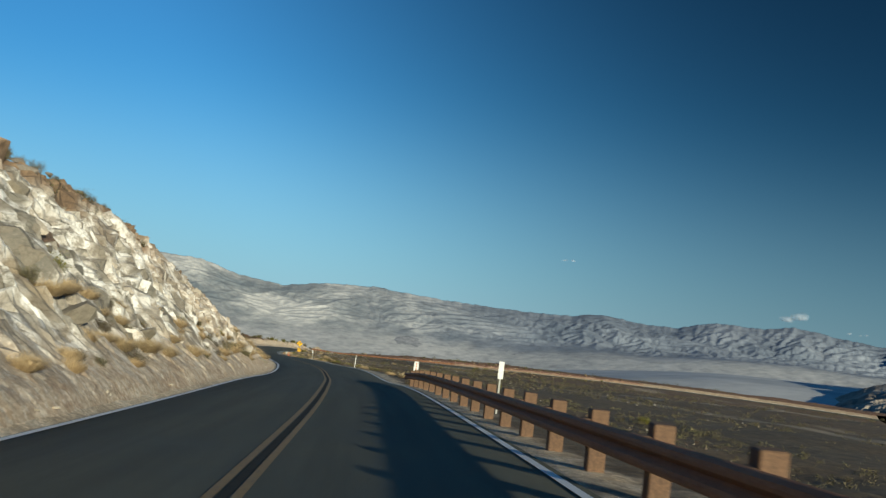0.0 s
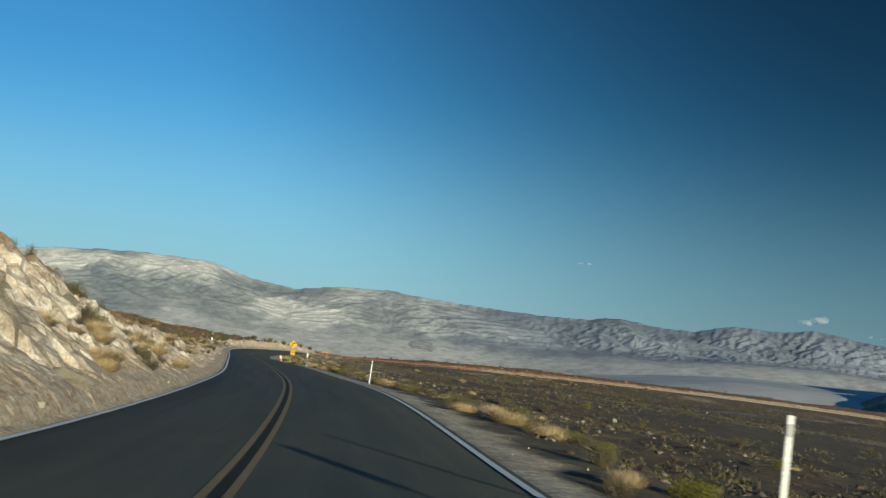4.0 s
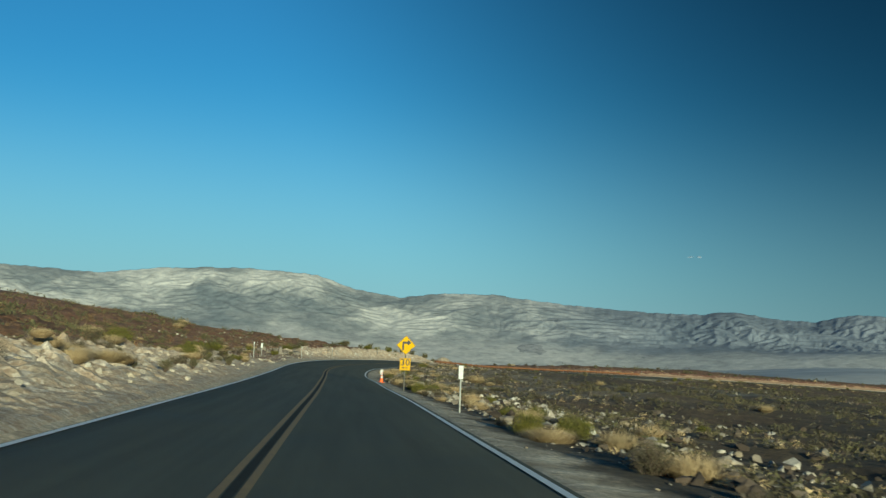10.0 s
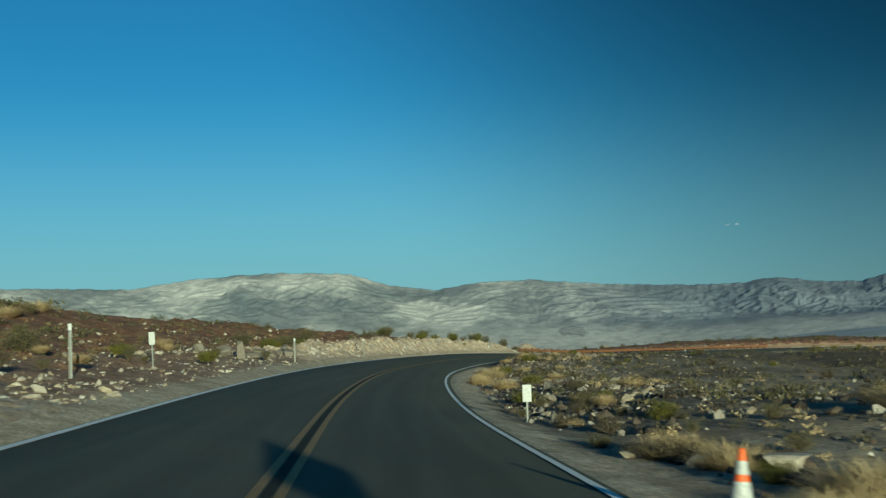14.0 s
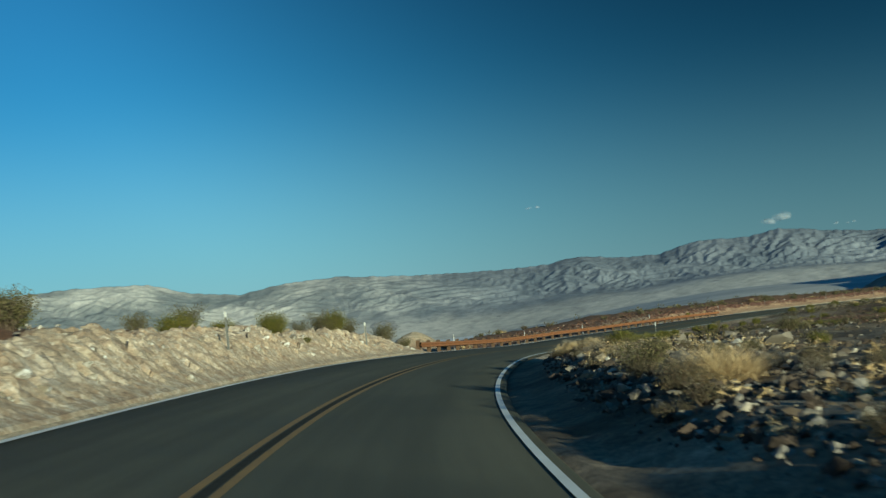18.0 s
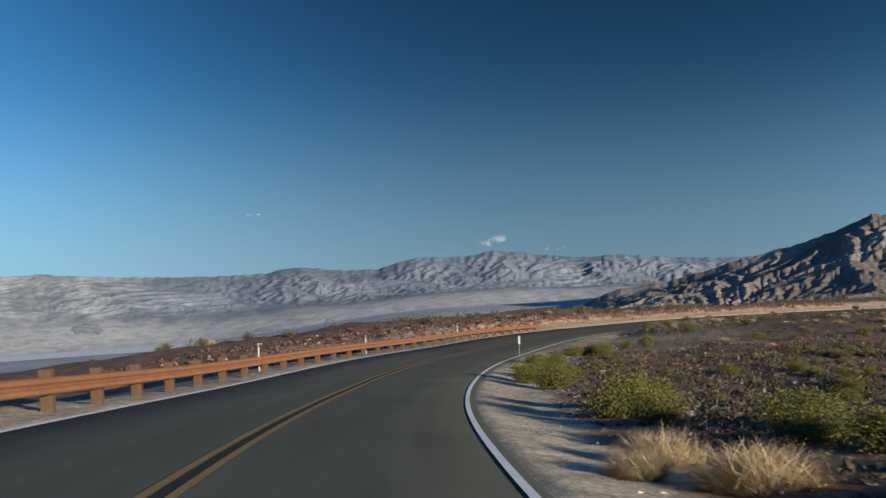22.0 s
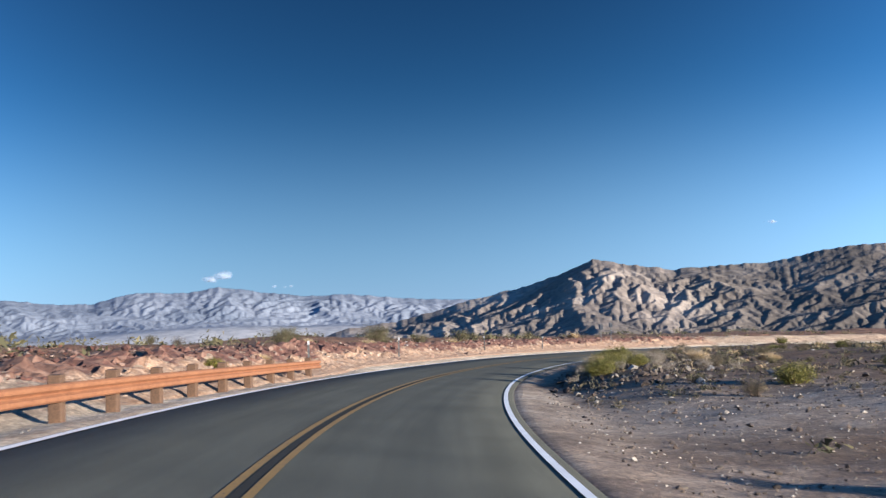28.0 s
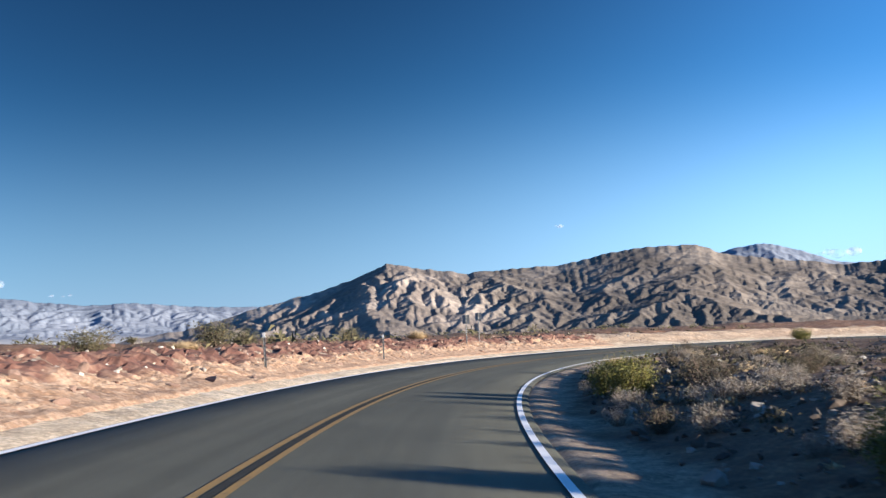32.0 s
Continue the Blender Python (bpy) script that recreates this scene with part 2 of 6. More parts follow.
# on the other side the paving is a little narrower round the bends: road metre, width
EDGE = [(-80, 3.60), (240, 3.58), (282, 3.36), (345, 3.36), (385, 3.54), (430, 3.50), (470, 3.42), (800, 3.42)]


def paved(s, d):
    return np.where(np.asarray(d) > 0, keyed(EDGE, np.asarray(s, float), 1), HALF)



def ground_z(s, d):
    s, d = np.broadcast_arrays(np.asarray(s, float), np.asarray(d, float))
    x, y, zr, b, rx, ry = road_at(s)
    px, py = x + rx * d, y + ry * d
    e = np.abs(d) - paved(s, d)                                # metres past the paved edge
    level = zr + b * np.clip(d, -HALF - 1.5, HALF + 1.5)
    # left bank
    h, toe, wid, sl, run, sl2 = (keyed(LEFT, s, c) for c in range(1, 7))
    k = smooth((e - toe) / wid) * 0.35 + np.clip((e - toe) / wid, 0, 1) * 0.65
    rough = (ridged(px * 0.16, py * 0.16, 4, 3) - 0.55) * np.clip(h, 0, 4) * 0.40 * (1 - 0.8 * smooth((114 - s) / 18)) + (fbm(px * 0.9, py * 0.9, 3, 5) - 0.5) * 0.35 * np.clip(h, 0.3, 1.6)
    hewn = smooth((114 - s) / 18)                         # the blasted part of the bank
    rough = rough + cells(s * 1.9, d * 1.9, 67)[0] * 0.24 * (1 - hewn) * np.clip(h, 0, 1)
    past = np.clip(e - toe - wid, 0, None)
    zl = level + k * h + rough * np.clip(k * 1.5, 0, 1) + np.minimum(past, run) * sl + np.clip(past - run, 0, None) * sl2
    zl = zl + (0.12 - 0.22 * smooth((s - 356) / 8) * (1 - smooth((s - 474) / 8))) * np.clip(e, 0, toe) + 1.8 * np.exp(-((s - 376.5) / 3.6) ** 2 - ((d + 8.6) / 2.0) ** 2)      # and a sandy mound behind the rail
    # right side
    sh, rise, rw, rs = (keyed(RIGHT, s, c) for c in range(1, 5))
    kr = smooth((e - sh) / rw)
    pastr = np.clip(e - sh - rw, 0, None)
    zrr = level + kr * rise + pastr * rs - 0.09 * np.clip(e, 0, sh)
    far = smooth((e - 2.0) / 10)
    zrr = zrr + far * ((fbm(px * 0.05, py * 0.05, 3, 8) - 0.5) * 1.6 + (fbm(px * 0.35, py * 0.35, 3, 9) - 0.5) * 0.5)
    zl = zl + smooth((past - 2) / 12) * (fbm(px * 0.05, py * 0.05, 3, 18) - 0.5) * 1.8
    z = np.where(d < 0, zl, zrr)
    z = z + (fbm(px * 1.7, py * 1.7, 3, 21) - 0.5) * 0.12 * smooth(e / 0.8)
    return np.where(e < 0, level - 0.06 - 0.3 * smooth(-e / 0.6), z - 0.03 * (1 - smooth(e / 0.3)))


# ---- materials ----
def material(name, build, **values):
    m = bpy.data.materials.new(name)
    m.use_nodes = True
    nt = m.node_tree
    bsdf = nt.nodes["Principled BSDF"]
    for key, value in values.items():
        bsdf.inputs[key.replace("_", " ")].default_value = value
    if build:
        build(nt, bsdf)
    return m


def coords(nt, kind="Object"):
    return nt.nodes.new("ShaderNodeTexCoord").outputs[kind]


def nnoise(nt, vec, scale, detail=4.0, rough=0.55, stretch=None):
    if stretch:
        mp = nt.nodes.new("ShaderNodeMapping")
        mp.inputs["Scale"].default_value = stretch
        nt.links.new(vec, mp.inputs[0])
        vec = mp.outputs[0]
    n = nt.nodes.new("ShaderNodeTexNoise")
    n.inputs["Scale"].default_value, n.inputs["Detail"].default_value, n.inputs["Roughness"].default_value = scale, detail, rough
    nt.links.new(vec, n.inputs["Vector"])
    return n.outputs["Fac"]


def ramp(nt, fac, stops):
    r = nt.nodes.new("ShaderNodeValToRGB")
    while len(r.color_ramp.elements) < len(stops):
        r.color_ramp.elements.new(0.5)
    for e, (p, c) in zip(r.color_ramp.elements, stops):
        e.position, e.color = p, (*c, 1) if len(c) == 3 else c
    nt.links.new(fac, r.inputs[0])
    return r.outputs[0]


def mix(nt, fac, a, b, blend="MIX"):
    m = nt.nodes.new("ShaderNodeMix")
    m.data_type, m.blend_type = "RGBA", blend
    for sock, v in ((0, fac), (6, a), (7, b)):
        if isinstance(v, (int, float)):
            m.inputs[sock].default_value = v
        elif isinstance(v, tuple):
            m.inputs[sock].default_value = (*v, 1)
        else:
            nt.links.new(v, m.inputs[sock])
    return m.outputs[2]


def bump(nt, bsdf, height, strength=0.4, distance=0.02):
    b = nt.nodes.new("ShaderNodeBump")
    b.inputs["Strength"].default_value, b.inputs["Distance"].default_value = strength, distance
    nt.links.new(height, b.inputs["Height"])
    nt.links.new(b.outputs[0], bsdf.inputs["Normal"])


def attribute(nt, name):
    a = nt.nodes.new("ShaderNodeAttribute")
    a.attribute_name = name
    return a.outputs["Fac"]


def voronoi(nt, vec, scale, edge=False):
    v = nt.nodes.new("ShaderNodeTexVoronoi")
    v.inputs["Scale"].default_value = scale
    nt.links.new(vec, v.inputs["Vector"])
    if edge:
        v.feature = "DISTANCE_TO_EDGE"
        return v.outputs["Distance"]
    sep = nt.nodes.new("ShaderNodeSeparateColor")
    nt.links.new(v.outputs["Color"], sep.inputs[0])
    return sep.outputs[0]


def speckled(dark, light, scale=6.0, fine=60.0, bumpy=0.5, dist=0.02):
    def build(nt, bsdf):
        c = coords(nt)
        a, b = nnoise(nt, c, scale, 5), nnoise(nt, c, fine, 3, 0.7)
        col = ramp(nt, a, [(0.3, dark), (0.7, light)])
        col = mix(nt, 0.55, col, ramp(nt, b, [(0.3, tuple(v * 0.55 for v in dark)), (0.7, tuple(min(1, v * 1.25) for v in light))]))
        nt.links.new(col, bsdf.inputs["Base Color"])
        bump(nt, bsdf, b, bumpy, dist)
    return build


def asphalt(nt, bsdf):
    c = coords(nt)
    grain, patch = nnoise(nt, c, 90, 3, 0.8), nnoise(nt, c, 0.35, 5, 0.6)
    along = nnoise(nt, coords(nt, "UV"), 1.0, 3, 0.5, (2.2, 0.06, 1))
    col = ramp(nt, grain, [(0.3, (0.078, 0.076, 0.056)), (0.7, (0.172, 0.168, 0.126))])
    col = mix(nt, 0.25, col, ramp(nt, patch, [(0.35, (0.55, 0.55, 0.55)), (0.65, (1.25, 1.25, 1.25))]), "MULTIPLY")
    col = mix(nt, 0.4, col, ramp(nt, along, [(0.35, (0.7, 0.7, 0.7)), (0.65, (1.2, 1.2, 1.2))]), "MULTIPLY")
    nt.links.new(col, bsdf.inputs["Base Color"])
    nt.links.new(ramp(nt, patch, [(0.3, (0.72,) * 3), (0.7, (0.92,) * 3)]), bsdf.inputs["Roughness"])
    bump(nt, bsdf, grain, 0.5, 0.006)


def paint(base, worn=(0.05, 0.05, 0.05), keep=0.62):
    def build(nt, bsdf):
        c = coords(nt)
        a, b = nnoise(nt, c, 14, 5, 0.75), nnoise(nt, c, 1.1, 4, 0.6)
        chips = ramp(nt, a, [(keep - 0.03, (0, 0, 0)), (keep + 0.05, (1, 1, 1))])
        tone = mix(nt, 1.0, base, ramp(nt, b, [(0.3, (0.84,) * 3), (0.7, (1.0,) * 3)]), "MULTIPLY")
        nt.links.new(mix(nt, chips, tone, worn), bsdf.inputs["Base Color"])
        bump(nt, bsdf, a, 0.3, 0.004)
    return build


def soil(nt, bsdf):
    c = coords(nt)
    red, pale, rocky = attribute(nt, "red"), attribute(nt, "pale"), attribute(nt, "rocky")
    big, mid, fine = nnoise(nt, c, 0.06, 6, 0.6), nnoise(nt, c, 0.9, 6, 0.65), nnoise(nt, c, 9, 5, 0.75)
    brown = ramp(nt, mid, [(0.30, (0.034, 0.025, 0.011)), (0.55, (0.080, 0.060, 0.029)), (0.75, (0.165, 0.130, 0.072))])
    rust = ramp(nt, mid, [(0.3, (0.14, 0.058, 0.030)), (0.5, (0.27, 0.125, 0.066)), (0.72, (0.44, 0.26, 0.155))])
    sand = ramp(nt, mid, [(0.3, (0.42, 0.33, 0.22)), (0.5, (0.58, 0.48, 0.34)), (0.72, (0.72, 0.64, 0.50))])
    col = mix(nt, red, brown, rust)
    col = mix(nt, pale, col, sand)
    col = mix(nt, rocky, col, ramp(nt, mid, [(0.3, (0.34, 0.265, 0.19)), (0.5, (0.50, 0.41, 0.305)), (0.7, (0.64, 0.55, 0.43))]))
    col = mix(nt, 0.6, col, ramp(nt, big, [(0.35, (0.72, 0.70, 0.68)), (0.65, (1.15, 1.12, 1.08))]), "MULTIPLY")
    col = mix(nt, 0.75, col, ramp(nt, fine, [(0.32, (0.5, 0.48, 0.46)), (0.5, (0.95, 0.95, 0.95)), (0.7, (1.5, 1.45, 1.38))]), "MULTIPLY")
    pebble, chip = voronoi(nt, c, 19.0), voronoi(nt, c, 5.0)
    col = mix(nt, 0.55, col, ramp(nt, pebble, [(0.0, (0.38, 0.36, 0.34)), (0.45, (0.92, 0.91, 0.9)), (0.85, (1.15, 1.13, 1.1)), (1.0, (1.75, 1.72, 1.66))]), "MULTIPLY")
    col = mix(nt, 0.40, col, ramp(nt, chip, [(0.0, (0.5, 0.48, 0.46)), (0.5, (1.0, 1.0, 1.0)), (1.0, (1.5, 1.46, 1.4))]), "MULTIPLY")
    nt.links.new(col, bsdf.inputs["Base Color"])
    add = nt.nodes.new("ShaderNodeMath")
    add.operation = "ADD"
    both = nt.nodes.new("ShaderNodeMath")
    both.operation = "MULTIPLY_ADD"
    both.inputs[1].default_value = 0.35
    nt.links.new(pebble, both.inputs[0])
    nt.links.new(mid, both.inputs[2])
    nt.links.new(both.outputs[0], add.inputs[0])
    nt.links.new(fine, add.inputs[1])
    bump(nt, bsdf, add.outputs[0], 0.55, 0.05)


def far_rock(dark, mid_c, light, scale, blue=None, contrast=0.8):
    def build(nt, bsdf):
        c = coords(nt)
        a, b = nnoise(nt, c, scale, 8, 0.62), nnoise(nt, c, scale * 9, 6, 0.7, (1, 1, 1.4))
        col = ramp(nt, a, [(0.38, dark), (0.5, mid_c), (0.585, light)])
        if blue:                                          # haze put into the colour: blue-grey takes over along the range
            col = mix(nt, attribute(nt, "haze_blue"), col, ramp(nt, a, [(0.32, blue[0]), (0.66, blue[1])]))
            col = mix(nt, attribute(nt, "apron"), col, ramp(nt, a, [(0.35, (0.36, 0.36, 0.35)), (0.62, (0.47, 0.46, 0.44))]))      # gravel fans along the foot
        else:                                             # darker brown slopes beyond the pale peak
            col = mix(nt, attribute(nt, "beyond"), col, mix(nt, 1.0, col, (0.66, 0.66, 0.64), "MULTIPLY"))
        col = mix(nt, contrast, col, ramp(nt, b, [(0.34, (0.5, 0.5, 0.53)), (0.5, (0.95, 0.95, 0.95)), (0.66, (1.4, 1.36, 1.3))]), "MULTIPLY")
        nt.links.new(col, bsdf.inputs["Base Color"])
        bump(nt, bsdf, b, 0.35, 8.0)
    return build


M_ASPHALT = material("asphalt", asphalt, Roughness=0.85, Specular_IOR_Level=0.10)
M_WHITE = material("white_line_paint", paint((0.92, 0.91, 0.86), (0.30, 0.30, 0.27), keep=0.70), Roughness=0.7)
M_YELLOW = material("yellow_line_paint", paint((0.34, 0.20, 0.05), keep=0.60), Roughness=0.7)
M_SEAL = material("black_sealer", speckled((0.028, 0.027, 0.022), (0.055, 0.054, 0.045), 3, 40, 0.3, 0.004), Roughness=0.95, Specular_IOR_Level=0.1)
M_SOIL = material("desert_soil", soil, Roughness=0.95)
M_GRAVEL = material("gravel_verge", speckled((0.24, 0.19, 0.14), (0.52, 0.45, 0.36), 1.5, 26, 0.8, 0.03), Roughness=0.95)
# aerial haze is painted into the far range: pale, low-contrast, bluish tones
M_FAR = material("hazed_far_range_rock", far_rock((0.19, 0.215, 0.23), (0.31, 0.32, 0.315), (0.55, 0.535, 0.495), 0.0026, ((0.12, 0.148, 0.19), (0.25, 0.275, 0.315)), 0.6), Roughness=1.0)
M_HILL = material("near_hill_rock", far_rock((0.15, 0.124, 0.10), (0.225, 0.183, 0.145), (0.35, 0.29, 0.23), 0.006, None, 0.5), Roughness=1.0)
# the floor's tone is lifted to stand for the haze over it
M_PLAYA = material("valley_floor", far_rock((0.34, 0.34, 0.335), (0.42, 0.415, 0.40), (0.49, 0.48, 0.46), 0.0009, None, 0.35), Roughness=1.0)
M_SALT = material("pale_playa", speckled((0.80, 0.77, 0.72), (0.90, 0.87, 0.82), 0.004, 0.05, 0.1, 0.2), Roughness=1.0)
M_RUST = material("weathered_steel", speckled((0.20, 0.075, 0.030), (0.36, 0.16, 0.068), 2.0, 30, 0.4, 0.004), Roughness=0.75, Metallic=0.15)
M_WOOD = material("weathered_timber", speckled((0.055, 0.030, 0.017), (0.15, 0.084, 0.044), 5.0, 45, 0.5, 0.006), Roughness=0.85)
M_POST = material("white_post_paint", speckled((0.42, 0.42, 0.40), (0.60, 0.60, 0.57), 5, 40, 0.1, 0.002), Roughness=0.5)
M_GALV = material("galvanised_steel", speckled((0.17, 0.17, 0.16), (0.28, 0.28, 0.26), 8, 60, 0.15, 0.002), Roughness=0.6, Metallic=0.5)
M_SIGN = material("yellow_sign_sheeting", speckled((0.60, 0.33, 0.0), (0.66, 0.37, 0.0), 6, 90, 0.03, 0.001), Roughness=0.6, Specular_IOR_Level=0.12)
M_BLACK = material("black_sign_ink", speckled((0.008, 0.008, 0.008), (0.02, 0.02, 0.02), 6, 60, 0.05, 0.001), Roughness=0.6)
M_ORANGE = material("orange_cone_plastic", speckled((0.75, 0.10, 0.015), (0.85, 0.16, 0.03), 6, 60, 0.1, 0.002), Roughness=0.55)
M_RUBBER = material("black_rubber", speckled((0.02, 0.02, 0.02), (0.04, 0.04, 0.04), 6, 60, 0.2, 0.002), Roughness=0.8)
M_REFLECT = material("amber_reflector", None, Base_Color=(0.5, 0.13, 0.02, 1), Roughness=0.25)


# ---- mesh helpers ----
def link_mesh(name, verts, faces, mat, parent=None, label="", attrs=None, uvs=None, smooth_faces=True):
    me = bpy.data.meshes.new(name)
    me.from_pydata([tuple(map(float, v)) for v in verts] if not isinstance(verts, np.ndarray) else verts.tolist(), [], faces if not isinstance(faces, np.ndarray) else faces.tolist())
    for key, vals in (attrs or {}).items():
        at = me.attributes.new(key, "FLOAT", "POINT")
        at.data.foreach_set("value", np.asarray(vals, np.float32))
    if uvs is not None:
        layer = me.uv_layers.new(name="UVMap")
        idx = np.zeros(len(me.loops), np.int32)
        me.loops.foreach_get("vertex_index", idx)
        layer.data.foreach_set("uv", np.asarray(uvs, np.float32)[idx].ravel())
    if smooth_faces:
        me.polygons.foreach_set("use_smooth", np.ones(len(me.polygons), bool))
    me.materials.append(mat)
    me.update()
    ob = new(name, me)
    if parent:
        ob.parent = parent
    if label:
        ob["label"] = label
    return ob


def part(name, bm, mat, parent=None, label="", smooth_faces=False):
    me = bpy.data.meshes.new(name)
    bm.to_mesh(me)
    bm.free()
    if smooth_faces:
        me.polygons.foreach_set("use_smooth", np.ones(len(me.polygons), bool))
    me.materials.append(mat)
    ob = new(name, me)
    if parent:
        ob.parent = parent
    if label:
        ob["label"] = label
    return ob


def grid_faces(rows, cols):
    i = np.arange(rows - 1)[:, None] * cols + np.arange(cols - 1)[None]
    return np.stack([i, i + 1, i + cols + 1, i + cols], -1).reshape(-1, 4)


def box_bm(sx, sy, sz, bevel=0.0, at=(0, 0, 0), segments=1):
    bm = bmesh.new()
    bmesh.ops.create_cube(bm, size=1.0, matrix=Matrix.Translation(at) @ Matrix.Diagonal((sx, sy, sz, 1)))
    if bevel:
        bmesh.ops.bevel(bm, geom=bm.edges[:], offset=bevel, segments=segments, affect="EDGES", profile=0.6)
    return bm


def thing(name, m, label, category, group="", kind=""):
    ob = new(name)
    ob.empty_display_size = 0.2
    ob.matrix_world = m
    return tagged(ob, label, category, group, kind)


# ---- ground ----
MID = Vector((45.0, 270.0, -12.0))


def fan_z(az, r):
    """The wide gravel fan that climbs towards the hills."""
    return 66 * smooth((-14 - az) / 16) * smooth((r - 2300) / 700) * (1 - smooth((r - 3700) / 500))


def valley_z(az, r, x, y):
    z = -46 - 0.052 * np.clip(r - 180, 0, 3000)
    z = np.maximum(z, -203) + fan_z(az, r)
    back = smooth((np.abs(az + 20) - 95) / 30)              # the land behind rises again
    return z + back * 0.13 * np.clip(r - 700, 0, None) + (fbm(x * 0.004, y * 0.004, 4, 41) - 0.5) * 14 * smooth((3000 - r) / 800)


D_OUT = np.array([-31, -29.5, -27, -25, -23.2, -21.6, -20.2, -19, -18, -17, -16])
D_LEFT = np.concatenate([D_OUT, np.arange(-15, -5.2, 0.3), [-4.9, -4.6, -4.35, -4.1, -3.95, -3.79, -3.6, -2.5]])
D_RIGHT = np.concatenate([[2.5, 3.6, 3.79, 3.95, 4.1, 4.35, 4.6, 4.9, 5.3, 5.7], np.arange(6.1, 15.4, 0.5), -D_OUT[::-1]])
D_ALL = np.concatenate([D_LEFT, D_RIGHT])
gs = np.concatenate([np.arange(S_MIN + 1, -10, 1.5), np.arange(-10, 130, 0.4), np.arange(130, 560, 0.6), np.arange(560, S_MAX - 1, 1.5)])
REDNESS = [(-80, 0.45, 0.1, 0.10), (60, 0.55, 0.1, 0.1), (85, 0.5, 0.3, 0.1), (110, 0.5, 0.55, 0.1), (150, 0.55, 0.6, 0.1), (200, 0.75, 0.5, 0.15), (240, 0.95, 0.15, 0.15), (268, 0.95, 0.2, 0.15), (285, 0.8, 0.6, 0.12), (340, 0.55, 0.55, 0.15), (385, 0.9, 0.1, 0.75), (420, 0.85, 0.15, 0.75), (455, 0.6, 0.35, 0.3), (800, 0.6, 0.35, 0.25)]


def soil_kinds(s, d, x, y):
    """How red, how sandy and how gravelly the ground is there, each 0..1."""
    e = np.abs(d) - paved(s, d)
    toe, wid = keyed(LEFT, s, 2), keyed(LEFT, s, 3)
    on_bank = (d < 0) * smooth((e - toe * 0.75) / 0.8) * (1 - smooth((e - toe - wid * 0.95) / 1.2))
    patchy, ragged = fbm(x * 0.08, y * 0.08, 4, 31), fbm(x * 0.7, y * 0.7, 4, 33) - 0.5
    red = np.where(d < 0, keyed(REDNESS, s, 1) * (0.5 + patchy), keyed(REDNESS, s, 3) * (0.6 + 0.8 * patchy))
    verge = np.where(d < 0, np.maximum(toe * 0.8, 0.6) + ragged * 0.8, keyed(RIGHT, s, 1) * (0.45 + 0.55 * smooth((s - 235) / 25)) + ragged * 2.0 - 0.1)
    # past metre 460 the right verge is less sandy, standing in for the bank's shade
    pale = on_bank * keyed(REDNESS, s, 2) * 1.4 + (1 - smooth((e - verge) / 0.7)) * 0.95 * (1 - 0.85 * (d > 0) * smooth((s - 294) / 8) * (1 - smooth((s - 342) / 7))) * (1 - 0.6 * (d > 0) * smooth((s - 460) / 8))
    wash = (1 - smooth(np.abs(fbm(x * 0.010, y * 0.010, 5, 35) - 0.5) / 0.035)) * smooth((e - 14) / 20) * (0.15 + 0.6 * patchy)      # sandy washes over the plain
    tan = 0.75 * smooth((s - 205) / 25) * (1 - smooth((s - 350) / 15)) * (d > 0) * (1 - smooth((e - 14) / 14)) * np.clip(patchy * 1.6 - 0.35 + ragged * 0.8, 0, 1)      # tan grit between the stones
    pull = smooth((s - 418) / 11) * (1 - smooth((s - 454) / 16)) * (d > 0) * (1 - smooth((e - 8) / 10))
    pale = np.clip(np.maximum(np.maximum(pale, tan), wash) * (1 - pull) + 0.8 * np.exp(-((s - 376.5) / 3.6) ** 2 - ((d + 8.4) / 2.2) ** 2), 0, 1)
    rocky = np.clip(pull * (0.68 - 0.03 * np.clip(e, 0, 12) + 1.6 * (patchy - 0.5) + ragged * 0.5), 0, 1)           # the gravel pull-out
    return np.clip(red, 0, 1), pale, rocky


# beside the road the sheet follows its line
SS, DD = np.meshgrid(gs, D_ALL, indexing="ij")
gx, gy, gz, gb, grx, gry = road_at(SS)
GX, GY = gx + grx * DD, gy + gry * DD
GZ = ground_z(SS, DD) - 0.5 * smooth((np.abs(DD) - 28) / 3)
strip = np.stack([GX, GY, GZ], -1).reshape(-1, 3)
strip_kinds = [k.ravel() for k in soil_kinds(SS, DD, GX, GY)]
# farther off it is an even net, its heights carried out from the nearest stretch of road
STEP = 2.5
PX, PY = np.meshgrid(np.arange(-275, 500, STEP), np.arange(-330, 735, STEP), indexing="ij")
way = np.arange(S_MIN + 2, S_MAX - 2, 2.0)
wx, wy, wz, wb, wrx, wry = road_at(way)
NS, ND = np.zeros(PX.shape), np.zeros(PX.shape)
for i in range(len(PX)):
    ddx, ddy = PX[i][:, None] - wx[None], PY[i][:, None] - wy[None]
    k = np.argmin(ddx * ddx + ddy * ddy, 1)
    rows_i = np.arange(len(k))
    across = ddx[rows_i, k] * wrx[k] + ddy[rows_i, k] * wry[k]
    ND[i] = np.sign(across) * np.hypot(ddx[rows_i, k], ddy[rows_i, k])
    NS[i] = way[k] + ddx[rows_i, k] * -wry[k] + ddy[rows_i, k] * wrx[k]
NS = np.clip(NS, S_MIN + 2, S_MAX - 2)
PZ = ground_z(NS, ND)
